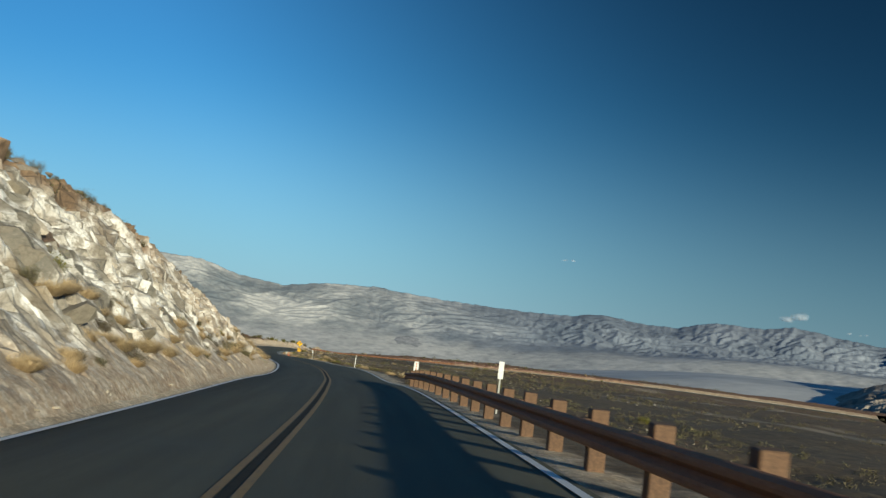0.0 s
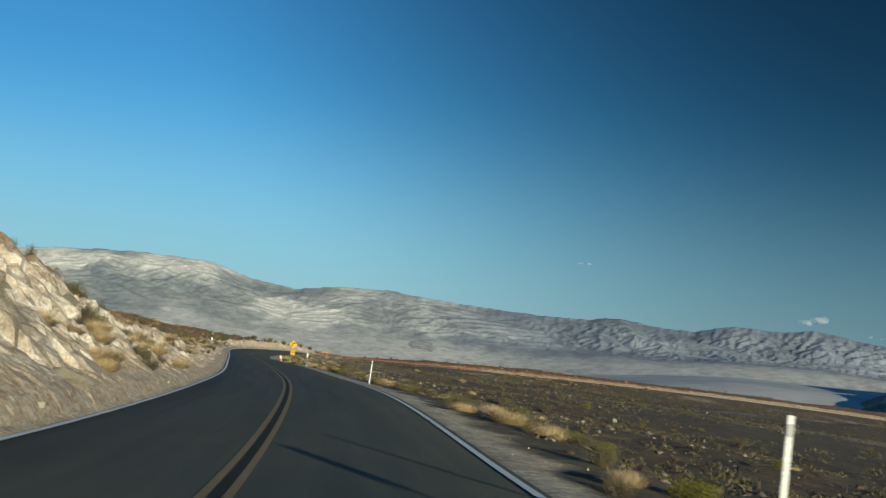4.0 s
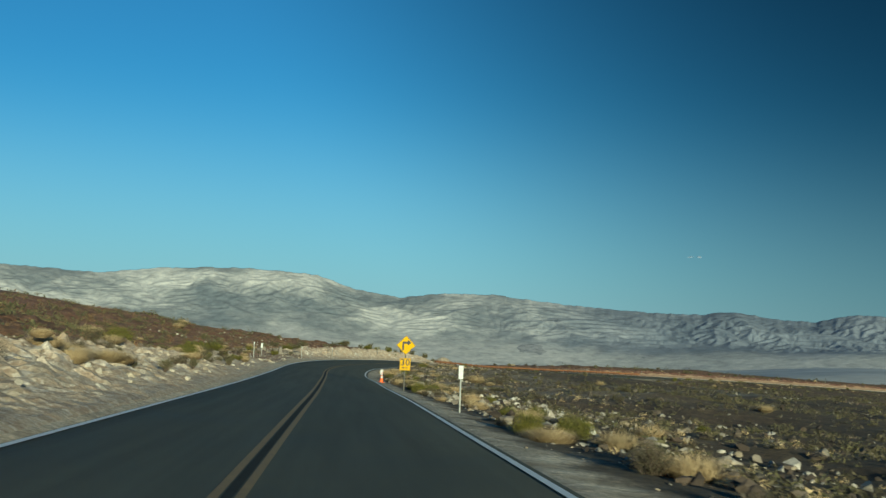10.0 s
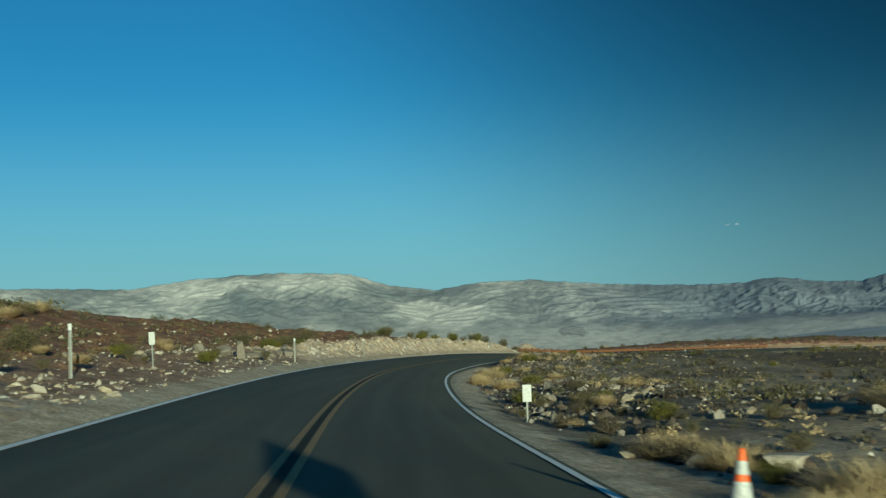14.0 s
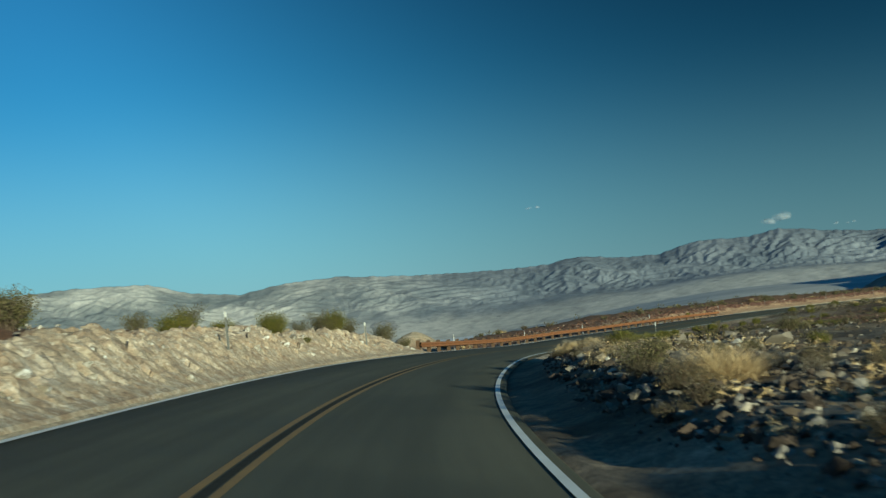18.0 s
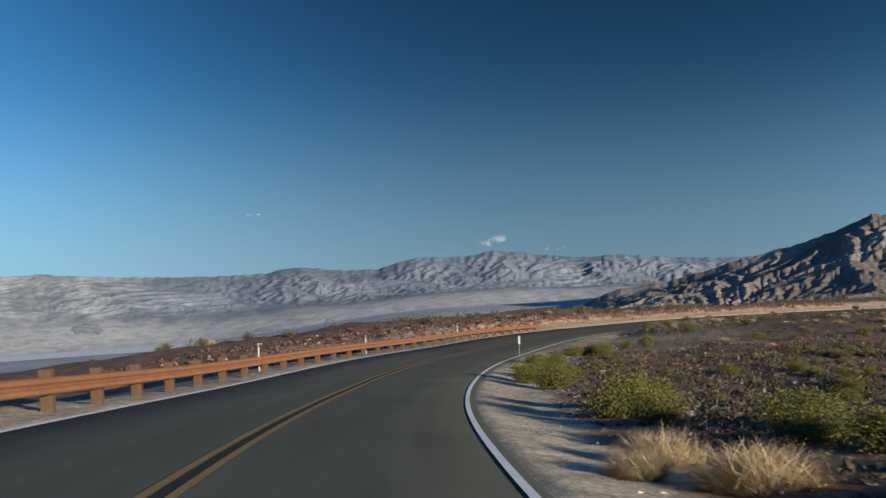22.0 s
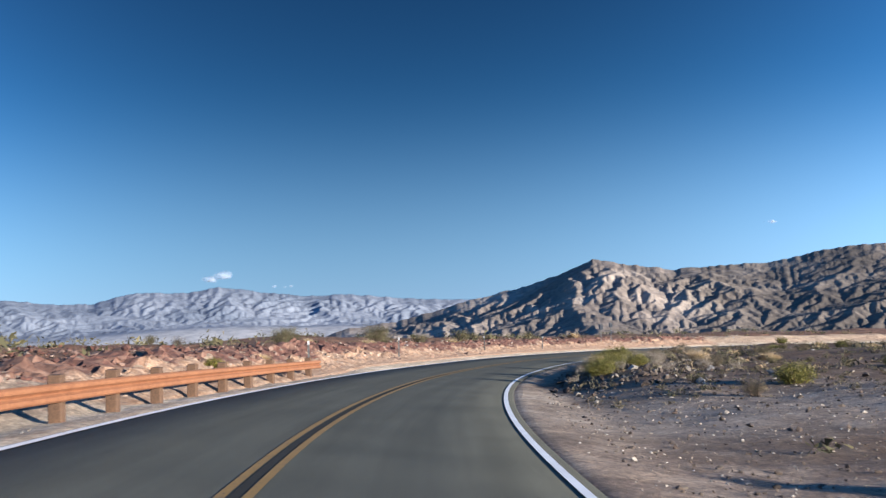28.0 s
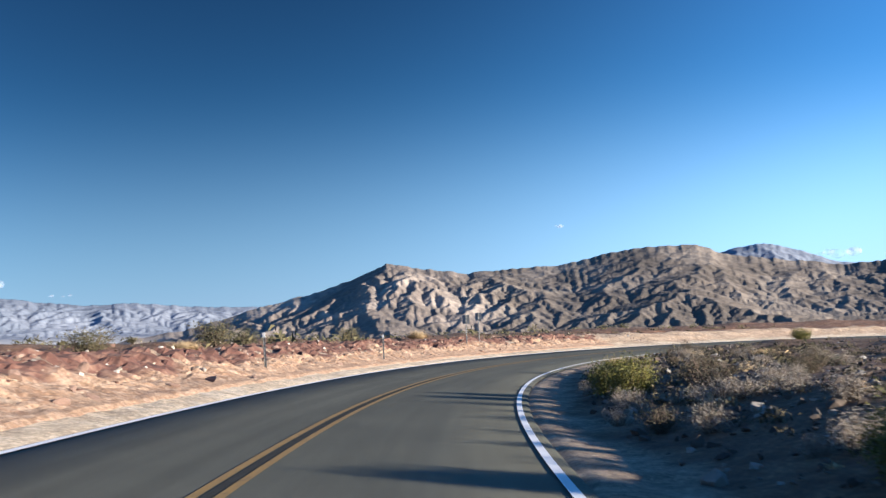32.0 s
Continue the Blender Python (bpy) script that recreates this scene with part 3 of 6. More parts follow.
for blur, start in ((3, 32), (9, 60), (17, 90)):
    soft_z = PZ
    for axis in (0, 1):
        padded = np.pad(soft_z, [(blur, blur) if a == axis else (0, 0) for a in (0, 1)], mode="edge")
        total = np.cumsum(padded, axis=axis)
        n = PZ.shape[axis]
        soft_z = (np.take(total, np.arange(2 * blur, n + 2 * blur), axis) - np.take(total, np.arange(0, n), axis)) / (2 * blur)
    keep = smooth((np.abs(ND) - start) / 20)
    PZ = PZ * (1 - keep) + soft_z * keep
PZ = PZ + smooth((np.abs(ND) - 30) / 25) * ((fbm(PX * 0.12, PY * 0.12, 3, 14) - 0.5) * 0.9 + (fbm(PX * 0.02, PY * 0.02, 3, 15) - 0.5) * 2.2)
edge = np.clip((np.abs(ND) - 176) / 44, 0, 1)
below = valley_z(np.degrees(np.arctan2(-(PX - MID.x), PY - MID.y)), np.hypot(PX - MID.x, PY - MID.y), PX, PY) - 6
PZ = PZ * (1 - edge ** 2) + np.minimum(below, PZ - 14) * edge ** 2 - 0.7 * (1 - smooth((np.abs(ND) - 25) / 3))       # its rim dips under the valley floor
plain_faces = grid_faces(*PX.shape)[:, ::-1]
flat_d = np.abs(ND).ravel()
plain_faces = plain_faces[(flat_d[plain_faces].max(1) > 23) & (flat_d[plain_faces].min(1) < 235)]
used_v, plain_faces = np.unique(plain_faces, return_inverse=True)
plain = np.stack([PX, PY, PZ], -1).reshape(-1, 3)[used_v]
plain_kinds = [k.ravel()[used_v] for k in soil_kinds(NS, ND, PX, PY)]
ground = link_mesh("ground", np.vstack([strip, plain]), np.vstack([grid_faces(*SS.shape), plain_faces.reshape(-1, 4) + len(strip)]), M_SOIL,
                   attrs={key: np.concatenate([a, b]) for key, a, b in zip(("red", "pale", "rocky"), strip_kinds, plain_kinds)})
tagged(ground, "stony brown desert ground with reddish banks beside the road", "ground", kind="structure")


# ---- road and its lines ----
def ribbon(name, s0, s1, offsets, lift, mat, parent=None, step=1.5, label=""):
    """A strip along the road, at offsets right of its centre line."""
    s = np.arange(s0, s1 + step * 0.5, step)
    S2, D2 = np.meshgrid(s, np.array(offsets, float), indexing="ij")
    lim = paved(S2, D2)
    D2 = np.where(D2 > 3.0, D2 + lim - 3.60, np.where(np.abs(D2) < 0.4, D2 + keyed(CENTRE, S2, 1), D2))
    x, y, z, b, rx, ry = road_at(S2)
    v = np.stack([x + rx * D2, y + ry * D2, z + b * D2 + lift - 0.05 * np.clip(np.abs(D2) - lim + 0.02, 0, None) * 10], -1)
    return link_mesh(name, v.reshape(-1, 3), grid_faces(*S2.shape), mat, parent, label, uvs=np.stack([D2, S2], -1).reshape(-1, 2))


road = ribbon("road", S_MIN + 2, S_MAX - 2, [-HALF - 0.05, -HALF, -1.8, 0, 1.8, 3.60, 3.65], 0.0, M_ASPHALT)
tagged(road, "dark grey two-lane asphalt mountain road with painted lines", "road", kind="structure")
for name, d0, w, mat in (("edge_line", -3.40, 0.14, M_WHITE), ("edge_line", 3.43, 0.115, M_WHITE), ("centre_line", -0.125, 0.10, M_YELLOW), ("centre_line", 0.125, 0.10, M_YELLOW), ("centre_seal", 0, 0.11, M_SEAL)):
    ribbon(name, S_MIN + 2, S_MAX - 2, [d0 - w / 2, d0 + w / 2], 0.006 if mat is not M_SEAL else 0.004, mat, road)

# ---- valley and mountains ----


def polar(name, az0, az1, radii, n_az, height, mat, label, category, parent=None):
    az = np.radians(np.linspace(az0, az1, n_az))
    R, A = np.meshgrid(np.array(radii, float), az, indexing="ij")
    x, y = MID.x - np.sin(A) * R, MID.y + np.cos(A) * R
    ob = link_mesh(name, np.stack([x, y, height(np.degrees(A), R, x, y)], -1).reshape(-1, 3), grid_faces(*R.shape)[:, ::-1], mat, attrs={"beyond": smooth((-51.5 - np.degrees(A) + 5 * (fbm(x * 0.004, y * 0.004, 4, 46) - 0.5)) / 2.5).ravel(), "haze_blue": smooth((-4 - np.degrees(A)) / 16).ravel(), "apron": (1 - smooth((R - 3800 - 160 * (fbm(np.degrees(A) * 0.9, R * 0.002, 3, 44) - 0.5)) / 190)).ravel()})
    return tagged(ob, label, category, kind="structure")


polar("valley_floor", -200, 160, [2, 120, 240, 400, 600, 850, 1150, 1500, 1900, 2300, 2450, 2550, 2650, 2750, 2850, 3000, 3150, 3300, 3600, 3900, 4200, 4600, 4850], 480, valley_z, M_PLAYA, "wide grey alluvial valley floor below the road", "valley floor")
PLAYA_IN, PLAYA_OUT = 3300, 3590
polar("playa", -17, 24, [PLAYA_IN, PLAYA_IN + 90, PLAYA_OUT - 60, PLAYA_OUT], 60, lambda az, r, x, y: -200.6 + fan_z(az, r) + (r > PLAYA_OUT - 60) * -0.6, M_SALT, "pale dry lake bed on the valley floor", "playa")

FAR_SKY = [(60, 1.2), (40, 1.3), (26, 1.0), (16.5, 0.94), (14, 0.89), (10.3, 0.74), (7.6, 1.12), (5.1, 1.29), (3.1, 1.36), (-0.4, 1.22), (-2.4, 0.58), (-4.7, 0.25), (-6.9, 0.58), (-9.5, 0.64), (-13.3, 0.30), (-17.4, 0.12),
           (-20.0, 0.14), (-21.7, 0.42), (-23.4, 0.10), (-25.5, 0.06), (-27.2, 0.52), (-29.8, 0.44), (-31.3, 0.70), (-33.2, 0.38), (-35.2, 0.14), (-37.5, 0.14), (-40.8, -0.2), (-44, -0.3), (-60, -0.2), (-64.6, 1.14), (-65.9, 1.45), (-67.1, 1.66), (-68.6, 1.25), (-70.3, 0.6), (-74, 0.2), (-80, 0.3), (-110, 0.6)]
HILL_SKY = [(-33, -2.5), (-34.1, -1.93), (-36.2, -1.61), (-39.1, -1.31), (-40.8, -0.9), (-42.9, -0.33), (-45.5, 0.21), (-47.3, 0.86), (-48.5, 1.34), (-50.0, 1.08), (-52.3, 0.74), (-54.6, 0.87), (-56.8, 0.93), (-58.3, 1.25), (-60.0, 1.55),
            (-61.7, 1.57), (-62.8, 1.62), (-64.3, 1.05), (-66.0, 0.8), (-67.8, 0.55), (-69.4, 0.34), (-71.3, 0.45), (-76, 0.8), (-84, 0.8), (-95, 1.2), (-112, 0.6)]


def skyline(table, az):
    xs, ys = np.array([-r[0] for r in table]), np.array([r[1] for r in table])
    return np.interp(-az, xs, ys)


def drained(z):
    """Fill the hollows, row by row from the foot, so that water always finds a way down."""
    w = z.copy()
    for i in range(1, len(z)):
        low = w[i - 1]
        low = np.minimum(low, np.minimum(np.r_[low[1:], low[-1]], np.r_[low[0], low[:-1]])) + 0.02
        row = np.maximum(z[i], low)
        for _ in range(24):
            row = np.minimum(row, np.maximum(z[i], np.minimum(np.r_[row[1:], 1e9], np.r_[1e9, row[:-1]]) + 0.02))
        w[i] = row
    return w


def worn(z, lift, cell, steps, carve, creep=0.25):
    """Wear a height net down by running water: every cell drains to its lowest neighbour, and the more land drains through a
    cell, the deeper it is cut. Row 0 is the foot and stays; lift raises the rest before each step."""
    rows, cols = z.shape
    moves = [(-1, 0), (1, 0), (0, -1), (0, 1), (-1, -1), (-1, 1), (1, -1), (1, 1)]
    number = np.arange(rows * cols).reshape(rows, cols)
    for step in range(steps):
        z[1:] += lift[1:]
        z = drained(z)
        pad = np.pad(z, 1, mode="edge")
        pad[0], pad[-1] = 1e9, 1e9
        pad_n = np.pad(number, 1, mode="edge")
        best, to, run = np.zeros(z.shape), np.maximum(number - cols, number % cols), np.full(z.shape, cell)      # a hollow spills towards the foot
        for a, b in moves:
            length = cell * math.hypot(a, b)
            drop = (z - pad[1 + a:1 + a + rows, 1 + b:1 + b + cols]) / length
            steeper = drop > best
            best = np.where(steeper, drop, best)
            to = np.where(steeper, pad_n[1 + a:1 + a + rows, 1 + b:1 + b + cols], to)
            run = np.where(steeper, length, run)
        order = np.argsort(z, axis=None)
        target, area = to.ravel().tolist(), [cell * cell] * z.size
        for k in order[::-1].tolist():
            if target[k] != k:
                area[target[k]] += area[k]
        f = (carve * np.sqrt(np.array(area)) / run.ravel()).tolist()
        h, fixed = z.ravel().tolist(), cols
        for k in order.tolist():
            r = target[k]
            if r != k and k >= fixed:
                h[k] = (h[k] + f[k] * h[r]) / (1 + f[k])
        z = np.array(h).reshape(rows, cols)
        pad = np.pad(z, 1, mode="edge")
        z[1:] += creep * (0.25 * (pad[:-2, 1:-1] + pad[2:, 1:-1] + pad[1:-1, :-2] + pad[1:-1, 2:]) - z)[1:]
    return z


def box_blur(a, n):
    p = np.pad(a, n, mode="edge")
    return np.convolve(p, np.ones(2 * n + 1) / (2 * n + 1), "valid")


def sampled(net, az0, az1, r0, r1):
    """A function of azimuth and distance that reads a height net between its points."""
    rows, cols = net.shape

    def at(az, r):
        u = np.clip((az - az0) / (az1 - az0) * (cols - 1), 0, cols - 1.001)
        v = np.clip((r - r0) / (r1 - r0) * (rows - 1), 0, rows - 1.001)
        i, j = v.astype(int), u.astype(int)
        fu, fv = u - j, v - i
        return (net[i, j] * (1 - fu) + net[i, j + 1] * fu) * (1 - fv) + (net[i + 1, j] * (1 - fu) + net[i + 1, j + 1] * fu) * fv
    return at


def net_blur(a, n):
    for axis in (0, 1):
        p = np.pad(a, [(n, n) if k == axis else (0, 0) for k in (0, 1)], mode="edge")
        c = np.cumsum(p, axis=axis)
        m = a.shape[axis]
        a = (np.take(c, np.arange(2 * n, m + 2 * n), axis) - np.take(c, np.arange(0, m), axis)) / (2 * n)
    return a


def mountain_net(az0, az1, r0, r1, cols, rows, table, foot, body, relief, steps, carve, seed, lean, wide):
    """A worn mountain front whose crest stands along the skyline of the table, seen from the road."""
    az = np.linspace(az0, az1, cols)[None] + np.zeros((rows, 1))
    r = np.linspace(r0, r1, rows)[:, None] + np.zeros((1, cols))
    x, y = MID.x - np.sin(np.radians(az)) * r, MID.y + np.cos(np.radians(az)) * r
    cell = (r1 - r0) / (rows - 1)
    slope = np.tan(np.radians(skyline(table, az)))
    crest = MID.z + slope[-1] * r1 - foot
    k = (r - r0) / (r1 - r0)
    # worn from nearly level, uneven ground, so that the valleys branch
    z = (fbm(x * 0.004, y * 0.004, 6, seed) - 0.5) * 46 + (fbm(x * 0.03, y * 0.03, 3, seed + 9) - 0.5) * 5 + 60 * k
    z = worn(z, 8.0 * (0.35 + 1.3 * fbm(x * 0.003, y * 0.003, 3, seed + 3)), cell, steps, carve)
    rough = z - net_blur(z, wide)
    steep = np.percentile(np.abs(np.diff(rough[rows // 4:], axis=1)) / cell, 90)
    rough = rough / steep * relief                          # nine tenths of the sides are flatter than this
    z = box_blur(crest, 14)[None] * k ** lean + rough * body(az, k)
    teeth = np.clip(rough[-1] - box_blur(rough[-1], 8), -2, 2) * 0.8
    # nothing stands over the skyline, and the crest reaches it
    line = smooth((k - 0.80) / 0.20)
    want = crest[None] + teeth[None] - (1 - k) * (r1 - r0) * 0.25
    z = z * (1 - line) + (0.35 * np.minimum(z, want) + 0.65 * want) * line
    return np.minimum(z, MID.z + slope * r - foot + teeth[None] * smooth((k - 0.6) / 0.4)) + foot


def far_body(az, k):
    return smooth((k - 0.30) / 0.34) * (0.42 + 0.48 * smooth((-14 - az) / 10)) + 0.04


FAR_IN, FAR_OUT, HILL_IN, HILL_OUT = 3560, 4600, 1900, 2720
far_at = sampled(mountain_net(26, -84, FAR_IN, FAR_OUT, 1100, 130, FAR_SKY, -205, far_body, 0.50, 18, 3.0, 51, 1.15, 18), 26, -84, FAR_IN, FAR_OUT)
hill_at = sampled(mountain_net(-33, -90, HILL_IN, HILL_OUT, 560, 150, HILL_SKY, -142, lambda az, k: smooth(k * 4) * (1 - 0.45 * smooth((-52 - az) / 5)), 0.48, 28, 3.2, 71, 1.2, 60), -33, -90, HILL_IN, HILL_OUT)


def far_z(az, r, x, y):
    k = (r - FAR_IN) / (FAR_OUT - FAR_IN)
    z = far_at(az, r) + fan_z(az, r) + (ridged(x * 0.022, y * 0.022, 4, 59) - 0.6) * 3.0 * smooth((k - 0.3) / 0.25) * np.clip((1 - k) * 9, 0.35, 1)
    return np.where(r > FAR_OUT, z - (r - FAR_OUT) * 0.8, z)


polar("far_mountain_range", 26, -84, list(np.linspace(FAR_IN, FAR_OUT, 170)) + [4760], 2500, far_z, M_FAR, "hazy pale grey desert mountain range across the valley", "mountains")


def hill_z(az, r, x, y):
    k = (r - HILL_IN) / (HILL_OUT - HILL_IN)
    side = smooth((-33.1 - az) / 4)
    z = hill_at(az, r) + (ridged(x * 0.03, y * 0.03, 4, 79) - 0.6) * 4.0 * smooth(k * 8) * np.clip((1 - k) * 9, 0.25, 1) - (1 - side) * 40
    # unseen back slope, added flatter than the sun's angle to limit the hills' shadow
    return np.where(r > HILL_OUT, np.where(r > 3500, -215, z - (r - HILL_OUT) * 0.135), z)


polar("near_hill_range", -33, -90, list(np.linspace(HILL_IN, HILL_OUT, 210)) + [2820, 2960, 3120, 3300, 3480, 3540], 1500, hill_z, M_HILL, "steep brown eroded desert hills with shadowed gullies", "hills")

# dark lava knolls at the foot of the far range
def knoll(az, r, half_w, half_l, h):
    c = heading(az)
    base = Vector((MID.x + c.x * r, MID.y + c.y * r, 0))
    n = 44
    u, v = np.meshgrid(np.linspace(-1, 1, n), np.linspace(-1, 1, n), indexing="ij")
    dome = np.clip(1 - u * u - v * v, 0, 1) ** 0.8
    side = Vector((c.y, -c.x, 0))
    x = base.x + side.x * u * half_w + c.x * v * half_l
    y = base.y + side.y * u * half_w + c.y * v * half_l
    rr = np.hypot(x - MID.x, y - MID.y)
    aa = np.degrees(np.arctan2(-(x - MID.x), y - MID.y))
    z = far_z(aa, rr, x, y) - 3 + dome * h * 0.16 + (ridged(x * 0.02, y * 0.02, 3, 88) - 0.6) * h * 0.25 * dome
    ob = link_mesh("lava_knoll", np.stack([x, y, z], -1).reshape(-1, 3), grid_faces(n, n)[:, ::-1], M_LAVA)
    tagged(ob, "low dark lava knoll at the foot of the far range", "knoll", "dark knolls across the valley", "structure")


M_LAVA = material("dark_lava_rock", far_rock((0.20, 0.205, 0.22), (0.25, 0.255, 0.265), (0.32, 0.32, 0.325), 0.006), Roughness=1.0)
knoll(-11.6, 3860, 78, 110, 26)
knoll(-15.2, 3830, 90, 70, 14)
knoll(-17.3, 3850, 120, 70, 16)
knoll(-14.2, 3940, 80, 55, 14)


# ---- guardrails ----
def beam_profile():
    """Side view of a two-wave steel beam: (out, up) pairs."""
    pts = [(0.0, 0.155), (0.035, 0.150), (0.075, 0.120), (0.080, 0.085), (0.075, 0.055), (0.02, 0.02), (0.0, 0.0),
           (0.02, -0.02), (0.075, -0.055), (0.080, -0.085), (0.075, -0.120), (0.035, -0.150), (0.0, -0.155)]
    return pts + [(o - 0.012, u) for o, u in reversed(pts)]


def rail_height(s, d):
    x, y, z, b, rx, ry = road_at(s)
    return float(z + b * np.sign(d) * (HALF + 0.3)) - 0.04


def guardrail(name, s0, s1, d, label):
    """A steel beam on timber posts, d metres right of the centre line, its face towards the road."""
    inward = -1 if d > 0 else 1
    mid = place((s0 + s1) / 2, d)
    rail = thing(name, Matrix.Translation(mid), label, "guardrail")
    prof = beam_profile()
    step = 6.10
    s = s0
    while s < s1 - 0.5:
        verts, n = [], 9
        ss = np.linspace(s, min(s + step, s1), n)
        for q in ss:
            x, y, z, b, rx, ry = road_at(q)
            for o, u in prof:
                dd = d + inward * (o + 0.20)
                verts.append((x + rx * dd - mid.x, y + ry * dd - mid.y, rail_height(q, d) + 0.51 + u - mid.z))
        m = len(prof)
        faces = [(i * m + j, i * m + (j + 1) % m, (i + 1) * m + (j + 1) % m, (i + 1) * m + j) for i in range(n - 1) for j in range(m)]
        faces += [tuple(range(m)), tuple((n - 1) * m + j for j in reversed(range(m)))]
        link_mesh("rail_panel", verts, faces, M_RUST, rail, smooth_faces=False)
        s += step
    post_ob = block_ob = None
    rng = random.Random(5)
    for k in range(int((s1 - s0) / 3.05) + 1):
        q = s0 + 0.35 + k * 3.05
        if q > s1 - 0.2:
            break
        x, y, z, b, rx, ry = road_at(q)
        yaw = math.atan2(ry, rx)
        for kind, off, w, t, lo, hi in (("post", -0.03, 0.25, 0.22, -0.5, 0.80), ("block", 0.13, 0.20, 0.11, 0.36, 0.66)):
            dd = d + inward * off
            if kind == "post" and post_ob is None:
                ob = post_ob = part("post", box_bm(t, w, hi - lo, 0.012, (0, 0, (hi + lo) / 2)), M_WOOD, rail)
            elif kind == "block" and block_ob is None:
                ob = block_ob = part("block", box_bm(t, w, hi - lo, 0.01, (0, 0, (hi + lo) / 2)), M_WOOD, rail)
            else:
                ob = new(kind, (post_ob if kind == "post" else block_ob).data)
                ob.parent = rail
            ob.matrix_local = Matrix.Translation((x + rx * dd - mid.x, y + ry * dd - mid.y, rail_height(q, d) - mid.z + rng.uniform(-0.015, 0.015))) @ Euler((rng.uniform(-0.02, 0.02), rng.uniform(-0.02, 0.02), yaw)).to_matrix().to_4x4()
    return rail


guardrail("guardrail", -70, 57, 4.10, "rust-brown steel guardrail on timber posts above the drop")
guardrail("guardrail", 360, 471, -4.42, "sunlit rust-brown steel guardrail on thick timber posts")


# ---- posts, signs, cone ----
def upright(s, d, yaw=0.0, lean=0.0):
    p = place(s, d)
    return Matrix.Translation(p) @ Euler((0, radians(lean), radians(road_yaw(s) + yaw))).to_matrix().to_4x4()


def slat_post(s, d, h=1.2, lean=0.0, label="slim white roadside marker post in the gravel verge"):
    ob = thing("marker_post", upright(s, d, random.uniform(-8, 8), lean), label, "marker post", "white marker posts along the road")
    bm = box_bm(0.06, 0.02, h + 0.3, 0.005, (0, 0, (h - 0.3) / 2))
    part("slat", bm, M_POST, ob)
    part("reflector", box_bm(0.06, 0.006, 0.10, 0.003, (0, -0.014, h - 0.12)), M_GALV, ob, "small grey reflector patch")
    return ob


def steel_post(s, d, h=1.2, lean=0.0, label="thin galvanised steel marker post with a pale top"):
    ob = thing("marker_post", upright(s, d, random.uniform(-8, 8), lean), label, "marker post", "steel marker posts along the road")
    bm = bmesh.new()
    prof = [(-0.04, 0.0), (-0.022, 0.0), (-0.016, 0.03), (0.016, 0.03), (0.022, 0.0), (0.04, 0.0), (0.04, -0.004), (0.02, -0.004), (0.012, 0.024), (-0.012, 0.024), (-0.02, -0.004), (-0.04, -0.004)]
    lo, hi = [bm.verts.new((x, y, -0.3)) for x, y in prof], [bm.verts.new((x, y, h)) for x, y in prof]
    for i in range(len(prof)):
        j = (i + 1) % len(prof)
        bm.faces.new((lo[i], lo[j], hi[j], hi[i]))
    bm.faces.new(hi)
    part("channel_post", bm, M_GALV, ob)
    part("cap_plate", box_bm(0.09, 0.012, 0.16, 0.004, (0, -0.012, h - 0.06)), M_POST, ob, "white plate at the top")
    return ob


def plate_post(s, d, h=1.2, w=0.20, ph=0.46, dots=False, label="white object marker plate on a steel post"):
    ob = thing("object_marker", upright(s, d, random.uniform(-6, 6), random.uniform(-2, 2)), label, "road marker", "white plate markers along the road")
    part("steel_post", box_bm(0.05, 0.025, h + 0.3, 0.004, (0, 0.012, (h - 0.3) / 2)), M_GALV, ob)
    part("plate", box_bm(w, 0.008, ph, 0.003, (0, -0.008, h - ph / 2 + 0.05)), M_POST, ob)
    if dots:
        for k in (-1, 0, 1):
            bm = bmesh.new()
            bmesh.ops.create_cone(bm, cap_ends=True, segments=18, radius1=0.04, radius2=0.036, depth=0.012,
                                  matrix=Matrix.Translation((0, -0.017, h - ph / 2 + 0.05 + k * 0.13)) @ Matrix.Rotation(radians(90), 4, "X"))
            part("reflector", bm, M_REFLECT, ob, "round amber reflector")
    return ob


plate_post(28.0, 4.7, 1.3, 0.14, 0.45, False, "white plate on a post behind the guardrail")
plate_post(57.5, 4.45, 1.25, 0.22, 0.50, True, "white plate with three round reflectors behind the guardrail")
slat_post(61.5, 4.6, 1.25, 1, "white marker post past the end of the guardrail")
slat_post(111.0, 4.2, 1.2, 3)
plate_post(171.0, 4.5, 1.35, 0.14, 0.40, False, "white topped steel marker post above the rocky verge")
plate_post(237.0, 4.75, 0.9, 0.22, 0.42)
steel_post(237.0, -6.3, 1.3)
plate_post(247.0, -6.5, 1.1, 0.20, 0.42)
steel_post(269.4, -4.75, 1.25)
steel_post(293.6, -4.55, 1.2)
steel_post(325.3, -4.6, 1.2)
steel_post(348.0, -4.6, 1.2)
slat_post(375.3, -5.3, 1.1, 0, "slim white marker post behind the guardrail")
slat_post(399.5, -5.3, 1.1, 0, "slim white marker post behind the guardrail")
slat_post(419.4, -5.4, 1.1, 0, "slim white marker post behind the guardrail")
slat_post(445.5, -5.4, 1.1, 0, "slim white marker post behind the guardrail")
plate_post(414.7, 3.95, 1.22, 0.11, 0.40, False, "short steel marker post with a pale plate beside green bushes")
steel_post(473.5, -5.2, 1.2, 0, "thin pale marker post in front of the red bank")
steel_post(492.2, -5.1, 1.2, 1, "thin pale marker post in front of the red bank")
steel_post(516.5, -5.1, 1.2, -1, "thin pale marker post in front of the red bank")
steel_post(534.0, -4.9, 1.2, 0, "thin pale marker post in front of the red bank")


